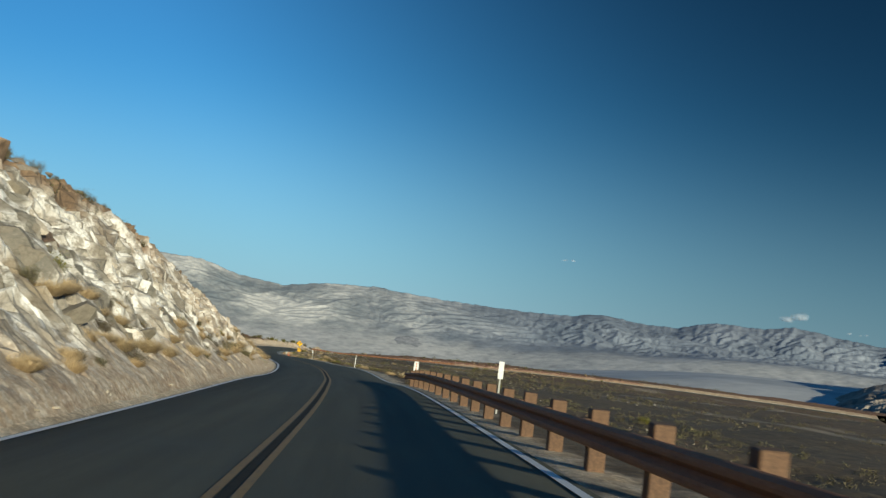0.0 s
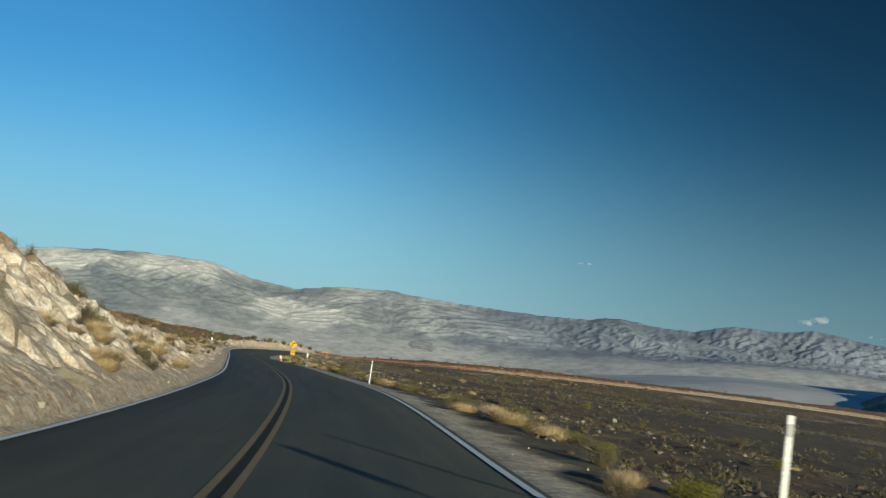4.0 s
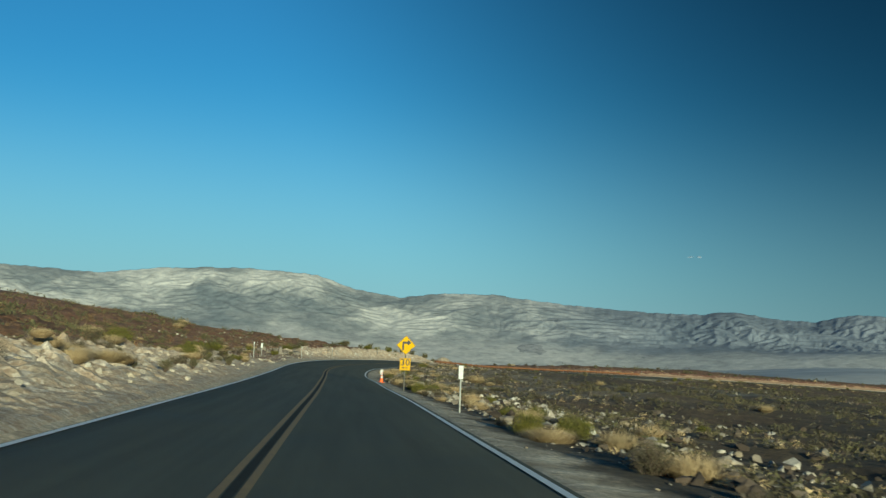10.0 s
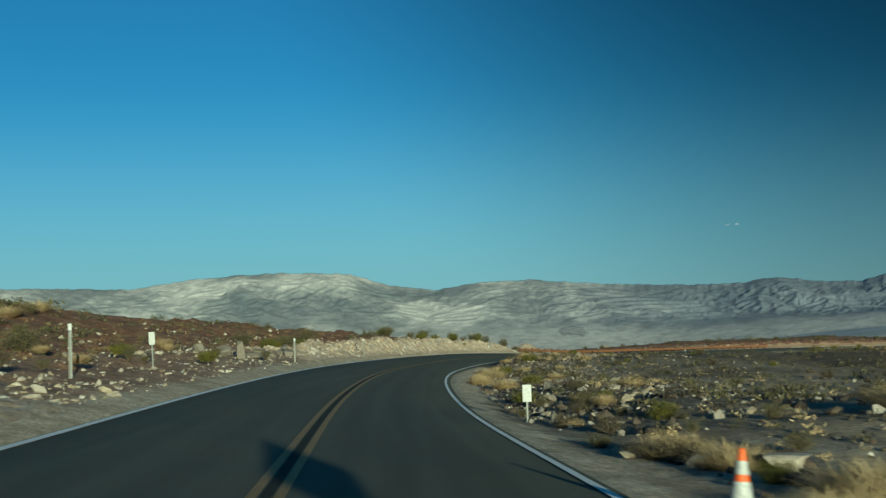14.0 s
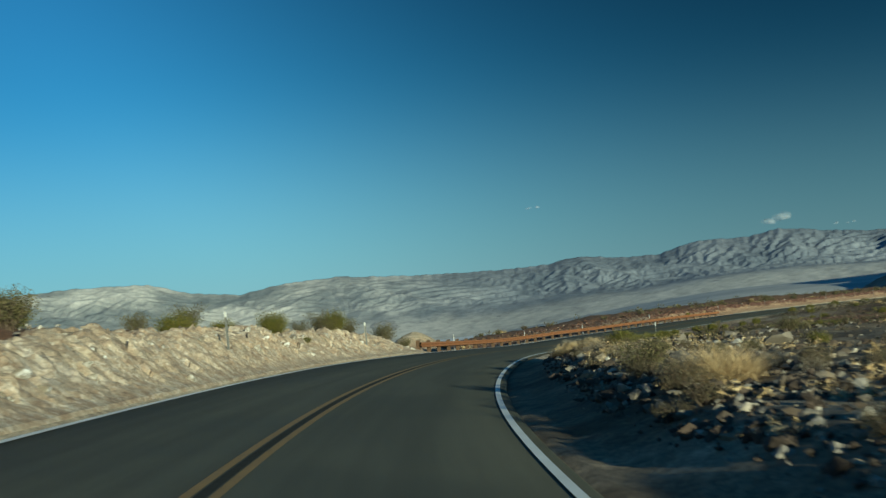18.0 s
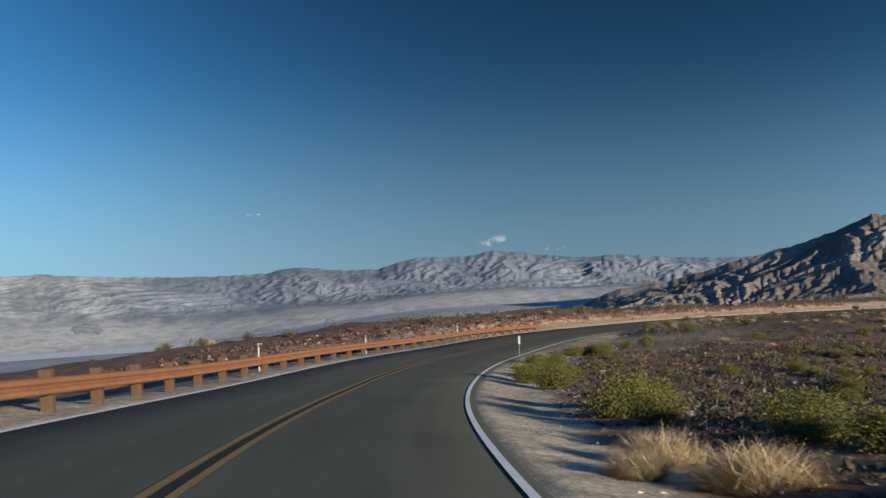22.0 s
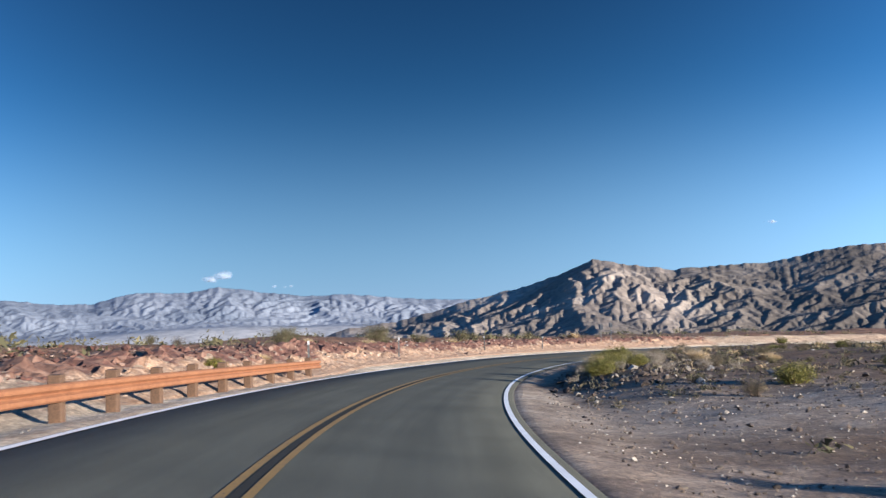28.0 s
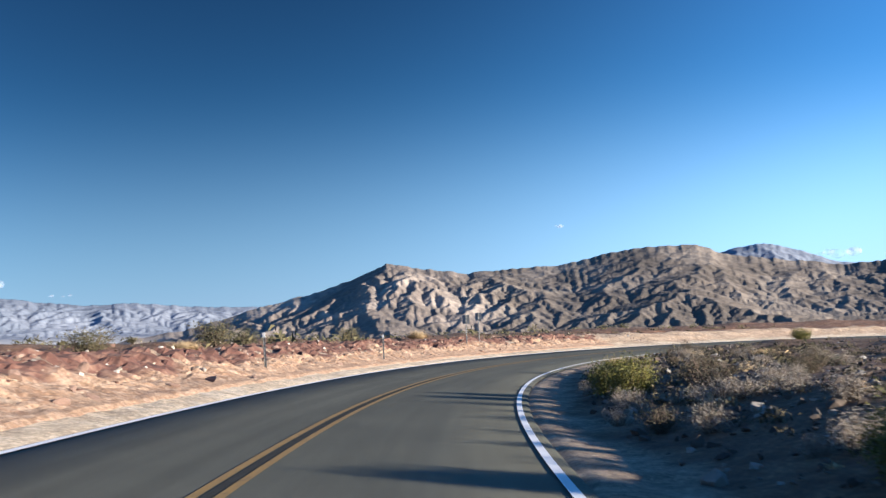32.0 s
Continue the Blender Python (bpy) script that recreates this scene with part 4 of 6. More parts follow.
def text_mesh(name, body, size, mat, parent, at, turn, thick=0.002):
    cu = bpy.data.curves.new(name, "FONT")
    cu.body, cu.size, cu.align_x, cu.align_y, cu.extrude, cu.offset = body, size, "CENTER", "CENTER", thick, 0.003 * size / 0.3
    tmp = new(name, cu)
    bpy.context.view_layer.update()
    me = bpy.data.meshes.new_from_object(tmp.evaluated_get(bpy.context.evaluated_depsgraph_get()))
    bpy.data.objects.remove(tmp)
    me.materials.clear()
    me.materials.append(mat)
    ob = new(name, me)
    ob.parent = parent
    ob.matrix_local = Matrix.Translation(at) @ turn
    return ob


def flat_plate(points, thick, at=(0, 0, 0)):
    """A plate in the x-z plane whose face looks along -y."""
    bm = bmesh.new()
    front = [bm.verts.new((x + at[0], -thick / 2 + at[1], z + at[2])) for x, z in points]
    back = [bm.verts.new((x + at[0], thick / 2 + at[1], z + at[2])) for x, z in points]
    bm.faces.new(front)
    bm.faces.new(list(reversed(back)))
    n = len(points)
    for i in range(n):
        bm.faces.new((front[(i + 1) % n], front[i], back[i], back[(i + 1) % n]))
    bmesh.ops.recalc_face_normals(bm, faces=bm.faces[:])
    return bm


def rounded(corners, r, n=4):
    """Corners of a plate outline, rounded."""
    out = []
    for i, c in enumerate(corners):
        a, b, p = Vector(corners[i - 1]), Vector(corners[(i + 1) % len(corners)]), Vector(c)
        u, v = (a - p).normalized() * r, (b - p).normalized() * r
        for k in range(n + 1):
            t = k / n
            q = (p + u) * (1 - t) ** 2 + 2 * p * t * (1 - t) + (p + v) * t * t
            out.append((q.x, q.y))
    return out


M_POSTDARK = material("dull_steel_post", speckled((0.07, 0.065, 0.05), (0.13, 0.12, 0.10), 8, 60, 0.15, 0.002), Roughness=0.7, Metallic=0.3)


def turn_sign(s, d, yaw):
    p = place(s, d)
    sign = thing("turn_warning_sign", Matrix.Translation(p) @ Euler((0, 0, radians(road_yaw(s) + yaw))).to_matrix().to_4x4(),
                 "yellow diamond right-turn warning sign with a 30 mph plate", "road sign")
    part("post", box_bm(0.065, 0.05, 3.3, 0.006, (0, 0.04, 1.25)), M_POSTDARK, sign)
    half, zc = 0.540, 2.53
    face = part("diamond_panel", flat_plate(rounded([(0, half), (half, 0), (0, -half), (-half, 0)], 0.05), 0.006, (0, 0, zc)), M_SIGN, sign)
    rim, rim_in = rounded([(0, half - 0.018), (half - 0.018, 0), (0, -half + 0.018), (-half + 0.018, 0)], 0.05), rounded([(0, half - 0.036), (half - 0.036, 0), (0, -half + 0.036), (-half + 0.036, 0)], 0.045)
    bm = bmesh.new()
    a, b = [bm.verts.new((x, -0.0065, z + zc)) for x, z in rim], [bm.verts.new((x, -0.0065, z + zc)) for x, z in rim_in]
    for i in range(len(rim)):
        j = (i + 1) % len(rim)
        bm.faces.new((a[i], a[j], b[j], b[i]))
    part("border", bm, M_BLACK, face)
    arrow = [(-0.215, -0.275), (-0.11, -0.275), (-0.11, 0.085), (0.095, 0.085), (0.095, -0.015), (0.30, 0.145), (0.085, 0.315), (0.085, 0.205), (-0.175, 0.205), (-0.205, 0.175)]
    part("arrow", flat_plate(arrow, 0.004, (0, -0.0075, zc)), M_BLACK, face)
    pz, pw, ph = 1.47, 0.305, 0.335
    plaque = part("speed_plate", flat_plate(rounded([(-pw, ph), (pw, ph), (pw, -ph), (-pw, -ph)], 0.04), 0.006, (0, 0, pz)), M_SIGN, sign)
    o, q = rounded([(-pw + .018, ph - .018), (pw - .018, ph - .018), (pw - .018, -ph + .018), (-pw + .018, -ph + .018)], 0.035), rounded([(-pw + .034, ph - .034), (pw - .034, ph - .034), (pw - .034, -ph + .034), (-pw + .034, -ph + .034)], 0.03)
    bm = bmesh.new()
    a, b = [bm.verts.new((x, -0.0065, z + pz)) for x, z in o], [bm.verts.new((x, -0.0065, z + pz)) for x, z in q]
    for i in range(len(o)):
        j = (i + 1) % len(o)
        bm.faces.new((a[i], a[j], b[j], b[i]))
    part("border", bm, M_BLACK, plaque)
    stand = Matrix.Rotation(radians(90), 4, "X")
    for digit, off in (("3", -0.135), ("0", 0.135)):
        text_mesh("numeral", digit, 0.50, M_BLACK, plaque, (off, -0.008, pz + 0.09), stand)
    for letter, off in (("M", -0.125), ("P", 0.008), ("H", 0.122)):
        text_mesh("letter", letter, 0.16, M_BLACK, plaque, (off, -0.008, pz - 0.20), stand)
    for z in (zc + 0.3, zc - 0.3, pz + 0.22, pz - 0.26):
        bm = bmesh.new()
        bmesh.ops.create_uvsphere(bm, u_segments=10, v_segments=6, radius=0.014, matrix=Matrix.Translation((0, -0.004, z)))
        part("bolt", bm, M_GALV, sign)
    return sign


turn_sign(201.2, 4.55, 8)


def lathe(profile, n=24, centre=(0, 0)):
    bm = bmesh.new()
    rings = []
    for r, z in profile:
        rings.append([bm.verts.new((centre[0] + r * math.cos(2 * math.pi * k / n), centre[1] + r * math.sin(2 * math.pi * k / n), z)) for k in range(n)])
    for a, b in zip(rings, rings[1:]):
        for k in range(n):
            bm.faces.new((a[k], a[(k + 1) % n], b[(k + 1) % n], b[k]))
    bm.faces.new(list(reversed(rings[0])))
    bm.faces.new(rings[-1])
    return bm


def traffic_cone(s, d):
    cone = thing("traffic_cone", upright(s, d, 20, 3), "orange traffic cone with white collars standing on the gravel edge", "traffic cone")
    part("base", box_bm(0.37, 0.37, 0.035, 0.012, (0, 0, 0.02), 2), M_ORANGE, cone)
    part("body", lathe([(0.145, 0.035), (0.135, 0.06), (0.10, 0.24), (0.062, 0.46), (0.030, 0.68), (0.022, 0.72), (0.0165, 0.722)]), M_ORANGE, cone, "", True)
    part("collar", lathe([(0.091, 0.31), (0.0915, 0.312), (0.0665, 0.452), (0.066, 0.454)]), M_POST, cone, "white reflective collar", True)
    part("collar", lathe([(0.058, 0.51), (0.0585, 0.512), (0.0425, 0.618), (0.042, 0.62)]), M_POST, cone, "narrow white reflective collar", True)
    return cone


traffic_cone(218.0, 3.95)

# two signs seen edge-on from behind, far down the bend
for s_, d_, w_ in ((556, -6.2, 0.5), (560, -6.6, 0.45)):
    sg = thing("distant_sign", upright(s_, d_, 180), "small grey back of a road sign on a post", "road sign", "distant sign backs")
    part("post", box_bm(0.06, 0.05, 2.3, 0.005, (0, 0, 0.9)), M_GALV, sg)
    part("panel", box_bm(w_, 0.008, w_ * 1.2, 0.003, (0, -0.03, 1.75)), M_GALV, sg)


# ---- plants ----
def leafy(colours, rough=0.8):
    def build(nt, bsdf):
        geo = nt.nodes.new("ShaderNodeNewGeometry")
        col = ramp(nt, geo.outputs["Random Per Island"], [(i / (len(colours) - 1), c) for i, c in enumerate(colours)])
        info = nt.nodes.new("ShaderNodeObjectInfo")
        col = mix(nt, 0.5, col, ramp(nt, info.outputs["Random"], [(0, (0.7, 0.72, 0.7)), (1, (1.25, 1.2, 1.15))]), "MULTIPLY")
        nt.links.new(col, bsdf.inputs["Base Color"])
    return build


M_GREEN = material("creosote_leaf", leafy([(0.040, 0.046, 0.006), (0.090, 0.090, 0.010), (0.145, 0.132, 0.014), (0.22, 0.18, 0.030)]), Roughness=0.7)
M_OLIVE = material("dusty_olive_leaf", leafy([(0.05, 0.047, 0.02), (0.10, 0.09, 0.038), (0.165, 0.135, 0.06)]), Roughness=0.85)
M_STRAW = material("dry_straw", leafy([(0.28, 0.19, 0.09), (0.44, 0.32, 0.17), (0.60, 0.47, 0.28)]), Roughness=0.9)
M_GREY = material("grey_brush", leafy([(0.035, 0.030, 0.015), (0.072, 0.060, 0.030), (0.125, 0.10, 0.056)]), Roughness=0.9)
M_RUSTY = material("rust_brown_brush", leafy([(0.10, 0.048, 0.024), (0.17, 0.088, 0.042), (0.24, 0.15, 0.075), (0.12, 0.10, 0.05)]), Roughness=0.9)
M_PALEBRUSH = material("pale_grey_leaf", leafy([(0.16, 0.135, 0.10), (0.27, 0.23, 0.175), (0.38, 0.335, 0.265)]), Roughness=0.9)
M_TWIG = material("brown_twig", speckled((0.07, 0.045, 0.03), (0.17, 0.12, 0.08), 5, 60, 0.2, 0.003), Roughness=0.9)


def stems_mesh(rng, count, h, spread, thick):
    verts, faces = [], []
    tips = []
    for _ in range(count):
        a, lean = rng.uniform(0, 2 * math.pi), rng.uniform(0.05, 1.0) ** 0.7 * spread
        p = Vector((rng.uniform(-0.08, 0.08) * h, rng.uniform(-0.08, 0.08) * h, -0.08))
        ln = h * rng.uniform(0.65, 1.0) * (1 - 0.25 * lean)
        d = Vector((math.cos(a) * lean, math.sin(a) * lean, 1)).normalized()
        segs, w = 4, thick
        base = len(verts)
        for k in range(segs + 1):
            for j in range(3):
                an = a + j * 2.094
                verts.append(p + Vector((math.cos(an), math.sin(an), 0)) * w)
            if k:
                o = base + (k - 1) * 3
                for j in range(3):
                    faces.append((o + j, o + (j + 1) % 3, o + 3 + (j + 1) % 3, o + 3 + j))
            tips.append((p.copy(), k / segs))
            p = p + d * ln / segs
            d = (d + Vector((rng.uniform(-0.25, 0.25), rng.uniform(-0.25, 0.25), rng.uniform(-0.05, 0.2)))).normalized()
            w *= 0.72
    return verts, faces, tips


def leaves_mesh(rng, tips, count, size, fluff, low=0.35, longer=1.6):
    verts, faces = [], []
    good = [p for p, k in tips if k >= low]
    for _ in range(count):
        p = rng.choice(good) + Vector((rng.gauss(0, fluff), rng.gauss(0, fluff), rng.gauss(0, fluff * 0.8)))
        if p.z < 0.02:
            p.z = abs(p.z) + 0.03
        u = Vector((rng.gauss(0, 1), rng.gauss(0, 1), rng.gauss(0.4, 1))).normalized() * size * rng.uniform(0.7, 1.4) * longer
        w = u.cross(Vector((rng.gauss(0, 1), rng.gauss(0, 1), rng.gauss(0, 1)))).normalized() * size * rng.uniform(0.35, 0.7)
        o = len(verts)
        verts += [p - u * 0.5, p + w, p + u, p - w]
        faces.append((o, o + 1, o + 2, o + 3))
    return verts, faces


def bush(name, seed, h, spread, stems, leaves, leaf, fluff, leaf_mat, stem_mat, label, category, group, low=0.35, longer=1.6):
    rng = random.Random(seed)
    ob = thing(name, Matrix.Translation((0, 0, 0)), label, category, group)
    v, f, tips = stems_mesh(rng, stems, h, spread, 0.012 * h + 0.004)
    link_mesh("woody_base", v, f, stem_mat, ob)
    v, f = leaves_mesh(rng, tips, leaves, leaf, fluff, low, longer)
    link_mesh("foliage", v, f, leaf_mat, ob, smooth_faces=False)
    return ob


def tuft(name, seed, h, blades, leaf_mat, label, group):
    rng = random.Random(seed)
    ob = thing(name, Matrix.Translation((0, 0, 0)), label, "shrub", group)
    verts, faces = [], []
    for _ in range(blades):
        a, r = rng.uniform(0, 2 * math.pi), rng.random() ** 0.5
        p = Vector((math.cos(a) * r * 0.35 * h, math.sin(a) * r * 0.35 * h, -0.05))
        d = Vector((math.cos(a) * r * 1.25 + rng.gauss(0, 0.35), math.sin(a) * r * 1.25 + rng.gauss(0, 0.35), 0.9)).normalized()
        ln, w = h * rng.uniform(0.5, 1.05), Vector((-math.sin(a), math.cos(a), 0)) * rng.uniform(0.003, 0.007)
        m = p + d * ln * 0.55
        t = m + (d + Vector((rng.gauss(0, 0.7), rng.gauss(0, 0.7), -0.15))).normalized() * ln * 0.45
        o = len(verts)
        verts += [p - w, p + w, m + w, m - w, t]
        faces += [(o, o + 1, o + 2, o + 3), (o + 3, o + 2, o + 4)]
    link_mesh("foliage", verts, faces, leaf_mat, ob, smooth_faces=False)
    v, f, tips = stems_mesh(rng, 9, h * 0.6, 0.8, 0.008)
    link_mesh("woody_base", v, f, M_TWIG, ob)
    return ob


GREEN_L, DRY_L, GREY_L, TALL_L = ("dense yellow-green creosote bush growing at the roadside", "rounded straw-coloured dry shrub on stony ground",
                                  "low grey-brown desert shrub with bare twigs", "tall sparse olive desert bush on the bank top")
kinds = {
    "green": [bush("creosote_bush", 11 + k, 1.0, 1.15, 64, 9500, 0.018, 0.10, M_GREEN, M_TWIG, GREEN_L, "bush", "green creosote bushes") for k in range(3)],
    "olive": [bush("desert_bush", 31 + k, 1.0, 0.75, 34, 2600, 0.019, 0.09, M_OLIVE, M_TWIG, TALL_L, "bush", "olive desert bushes", 0.5) for k in range(3)],
    "straw": [tuft("dry_shrub", 51 + k, 1.0, 2600, M_STRAW, DRY_L, "straw-coloured dry shrubs") for k in range(3)],
    "holly": [bush("pale_shrub", 91 + k, 1.0, 1.25, 60, 3400, 0.018, 0.07, M_PALEBRUSH, M_TWIG, "rounded pale grey desert shrub on dark stony ground", "shrub", "pale grey desert shrubs", 0.4, 1.3) for k in range(3)],
    "grey": [bush("brush_shrub", 71 + k, 1.0, 1.05, 48, 1800, 0.016, 0.08, M_GREY, M_TWIG, GREY_L, "shrub", "grey-brown desert shrubs", 0.3, 2.2) for k in range(3)],
}
used = {id(o): False for g in kinds.values() for o in g}
prng = random.Random(99)


def plant(kind, s, d, size, wide=1.0, sink=0.04):
    ob = prng.choice(kinds[kind])
    p = place(s, d, -sink)
    m = Matrix.Translation(p) @ Matrix.Rotation(prng.uniform(0, 6.28), 4, "Z")
    sc = Vector((size * wide, size * wide, size))
    if used[id(ob)]:
        ob = copy_thing(ob, m)
    else:
        used[id(ob)] = True
    ob.matrix_basis = m @ Matrix.Diagonal((*sc, 1))
    return ob


# bushes that stand out along the way
for kind, s, d, size, wide in (
        ("green", 398.6, 5.2, 1.0, 1.2), ("green", 401.5, 6.0, 1.0, 1.2), ("green", 395.5, 6.2, 1.1, 1.2), ("green", 381.0, 7.0, 1.25, 1.35), ("green", 384.0, 7.8, 1.15, 1.3), ("green", 371.9, 8.3, 0.8, 1.5), ("green", 374.5, 9.0, 0.9, 1.5), ("green", 411.9, 5.0, 0.85, 1.2), ("green", 415.0, 5.8, 0.9, 1.1), ("green", 408.5, 5.4, 0.7, 1.2),
        ("green", 399.8, 6.8, 0.9, 1.3), ("green", 378.0, 7.2, 0.9, 1.3), ("green", 413.5, 5.0, 0.8, 1.3), ("green", 410.0, 6.0, 0.9, 1.3), ("straw", 409.8, 4.5, 0.35, 1.3), ("green", 426.5, 6.8, 0.9, 1.3),
        ("green", 424.9, 5.9, 0.9, 1.2), ("green", 425.5, 7.6, 1.0, 1.2), ("green", 431.3, 7.6, 0.7, 1.2), ("green", 436.5, 8.6, 0.75, 1.1), ("green", 438.6, 9.8, 1.1, 0.9), ("straw", 432.4, 7.4, 0.35, 1.3), ("straw", 368.2, 4.9, 0.5, 1.1), ("straw", 370.4, 5.7, 0.7, 1.2), ("straw", 367.3, 6.1, 0.75, 1.4), ("straw", 407.8, 4.5, 0.4, 1.3), ("straw", 357.7, 4.6, 0.5, 1.5),
        ("green", 346.6, -5.8, 1.2, 1.0), ("olive", 345.9, -6.3, 1.4, 1.1), ("olive", 353.5, -6.8, 1.3, 1.0), ("olive", 358.3, -5.9, 1.5, 0.9), ("olive", 358.9, -6.3, 1.2, 1.1), ("olive", 362.9, -5.9, 1.0, 1.1), ("olive", 364.5, -6.6, 0.7, 1.1), ("olive", 355.0, -7.8, 1.0, 1.2), ("green", 338.8, -6.6, 1.2, 1.0), ("olive", 333.0, -8.2, 1.4, 1.1),
        ("holly", 486.7, 6.2, 0.6, 1.3), ("holly", 483.3, 6.7, 0.6, 1.5), ("holly", 480.2, 6.2, 0.5, 1.5), ("holly", 481.4, 7.8, 0.75, 1.5), ("holly", 486.2, 9.6, 0.6, 1.3), ("holly", 500.1, 4.9, 0.5, 1.2), ("green", 490.3, 6.3, 1.0, 0.9), ("green", 478.0, 7.4, 0.95, 1.1), ("green", 509.0, 5.6, 1.2, 1.0),
        
        ("green", 471.4, 6.6, 0.9, 1.3), ("green", 475.0, 8.2, 0.8, 1.2), ("green", 507.0, 5.9, 1.2, 1.0), ("green", 489.0, 7.6, 1.1, 1.0),
        ("green", 337.0, 7.5, 0.8, 1.4), ("green", 352.5, 9.0, 0.8, 1.5), ("green", 362.0, 9.5, 0.9, 1.5), ("green", 370.0, 8.8, 0.9, 1.4), ("green", 231.6, -9.4, 1.0, 1.9), ("green", 228.0, -10.4, 0.9, 1.9),
        ("green", 138.8, -6.9, 1.1, 0.9), ("green", 26.8, -6.9, 0.9, 1.3), ("green", 196.1, -10.2, 1.1, 1.2), ("olive", 247.5, -11.0, 1.0, 1.9), ("olive", 290.1, -8.0, 1.2, 1.3), ("olive", 276.0, -9.0, 0.9, 1.8),
        ("olive", 318.5, -8.0, 1.2, 1.2), ("green", 319.5, -8.6, 1.1, 1.3), ("green", 331.0, -8.0, 1.15, 1.1), ("olive", 328.5, -8.4, 1.0, 1.1), ("green", 338.5, -8.6, 0.9, 1.2), ("grey", 341.0, -7.2, 0.6, 1.2),
        ("grey", 349.0, -7.0, 0.6, 1.2), ("green", 337.6, -4.95, 0.3, 1.3), ("olive", 303.0, -7.4, 0.7, 1.3), ("grey", 309.0, -7.2, 0.6, 1.3), ("olive", 313.5, -8.6, 1.0, 1.2),
        ("green", 277.5, -7.6, 0.9, 1.5), ("olive", 281.5, -7.4, 1.0, 1.5), ("green", 285.0, -7.6, 0.8, 1.4),
        ("straw", 336.5, 5.6, 0.51, 1.3), ("straw", 333.0, 6.2, 0.48, 1.3), ("straw", 329.1, 5.2, 0.55, 1.2), ("straw", 340.0, 6.4, 0.54, 1.3), ("straw", 343.0, 5.6, 0.41, 1.4), ("straw", 326.0, 6.8, 0.48, 1.2), ("straw", 321.0, 6.0, 0.44, 1.3),
        ("straw", 358.7, 5.5, 0.5, 1.2), ("straw", 355.1, 5.9, 0.45, 1.3),
        ("straw", 264.5, 5.0, 0.8, 1.1), ("straw", 270.6, 4.9, 0.6, 1.2), ("straw", 282.1, 5.0, 0.7, 1.2), ("straw", 276.0, 5.8, 0.8, 1.2), ("straw", 288.0, 5.6, 0.7, 1.2), ("straw", 259.0, 5.9, 0.7, 1.2), ("green", 284.0, 6.3, 0.7, 1.2), ("green", 262.0, 7.3, 0.7, 1.3),
        ("grey", 296.0, 5.3, 0.48, 1.2), ("grey", 301.0, 5.7, 0.48, 1.3), ("grey", 306.0, 5.4, 0.54, 1.2), ("grey", 312.0, 5.6, 0.48, 1.3), ("straw", 309.0, 6.3, 0.8, 1.2), ("grey", 317.0, 5.3, 0.42, 1.2), ("green", 298.5, 7.4, 0.8, 1.4), ("grey", 324.0, 5.4, 0.42, 1.2),
        ("holly", 484.4, 6.9, 0.55, 1.3), ("holly", 481.3, 7.4, 0.6, 1.3), ("holly", 478.5, 8.0, 0.65, 1.4), ("holly", 478.9, 6.6, 0.5, 1.3), ("holly", 492.0, 6.4, 0.6, 1.2), ("holly", 496.5, 5.8, 0.6, 1.2), ("holly", 500.0, 6.6, 0.65, 1.3), ("grey", 498.0, 5.3, 0.7, 1.1),
        ("holly", 504.0, 5.5, 0.6, 1.2), ("grey", 487.0, 5.9, 0.6, 1.2), ("holly", 474.0, 7.4, 0.55, 1.3), ("holly", 510.0, 5.6, 0.7, 1.2), ("holly", 515.0, 6.0, 0.7, 1.2), ("grey", 493.5, 8.0, 0.7, 1.3), ("holly", 489.5, 9.0, 0.6, 1.3), ("holly", 483.0, 9.4, 0.6, 1.3),
        ("olive", 478.0, -7.6, 1.0, 1.2), ("olive", 484.0, -9.0, 1.2, 1.2), ("olive", 500.0, -8.6, 1.5, 1.3), ("olive", 503.5, -9.4, 1.4, 1.3), ("olive", 512.0, -9.0, 1.1, 1.4), ("olive", 524.0, -9.4, 1.3, 1.5), ("olive", 529.0, -10.0, 1.2, 1.5), ("olive", 543.0, -9.5, 1.2, 1.3),
        ("straw", 496.0, -8.0, 0.5, 1.6), ("straw", 517.0, -8.0, 0.5, 1.6), ("grey", 535.0, -8.6, 0.7, 1.5), ("straw", 470.5, -6.4, 0.4, 1.4), ("green", 463.0, -6.0, 0.55, 1.2), ("olive", 375.0, -6.0, 0.6, 1.2),
        ("green", 204.5, 5.6, 0.7, 1.1), ("green", 206.5, 6.6, 0.6, 1.2), ("straw", 209.0, 5.7, 0.55, 1.2), ("straw", 218.5, 5.2, 0.6, 1.2), ("straw", 221.0, 6.4, 0.7, 1.3), ("straw", 212.0, 7.4, 0.75, 1.2), ("olive", 216.0, 6.0, 0.6, 1.4), ("grey", 226.0, 5.6, 0.6, 1.3),
        ("olive", 85.3, 6.6, 0.8, 1.2), ("straw", 82.5, 5.9, 0.55, 1.3), ("straw", 88.5, 6.4, 0.5, 1.4), ("straw", 79.0, 6.2, 0.5, 1.3), ("grey", 93.0, 6.2, 0.5, 1.3), ("grey", 99.0, 7.0, 0.6, 1.4), ("green", 148.0, 7.5, 0.7, 1.3), ("green", 141.0, 8.5, 0.7, 1.3),
        ("straw", 30.0, -6.2, 0.45, 1.4), ("green", 38.0, -6.4, 0.6, 1.2), ("straw", 34.5, -6.0, 0.4, 1.5), ("green", 45.0, -6.2, 0.6, 1.2), ("straw", 49.0, -6.0, 0.5, 1.3), ("straw", 54.0, -5.9, 0.5, 1.4), ("green", 58.5, -6.1, 0.65, 1.2), ("straw", 63.0, -6.0, 0.5, 1.3), ("straw", 68.0, -6.0, 0.55, 1.3), ("straw", 73.0, -5.9, 0.5, 1.3),
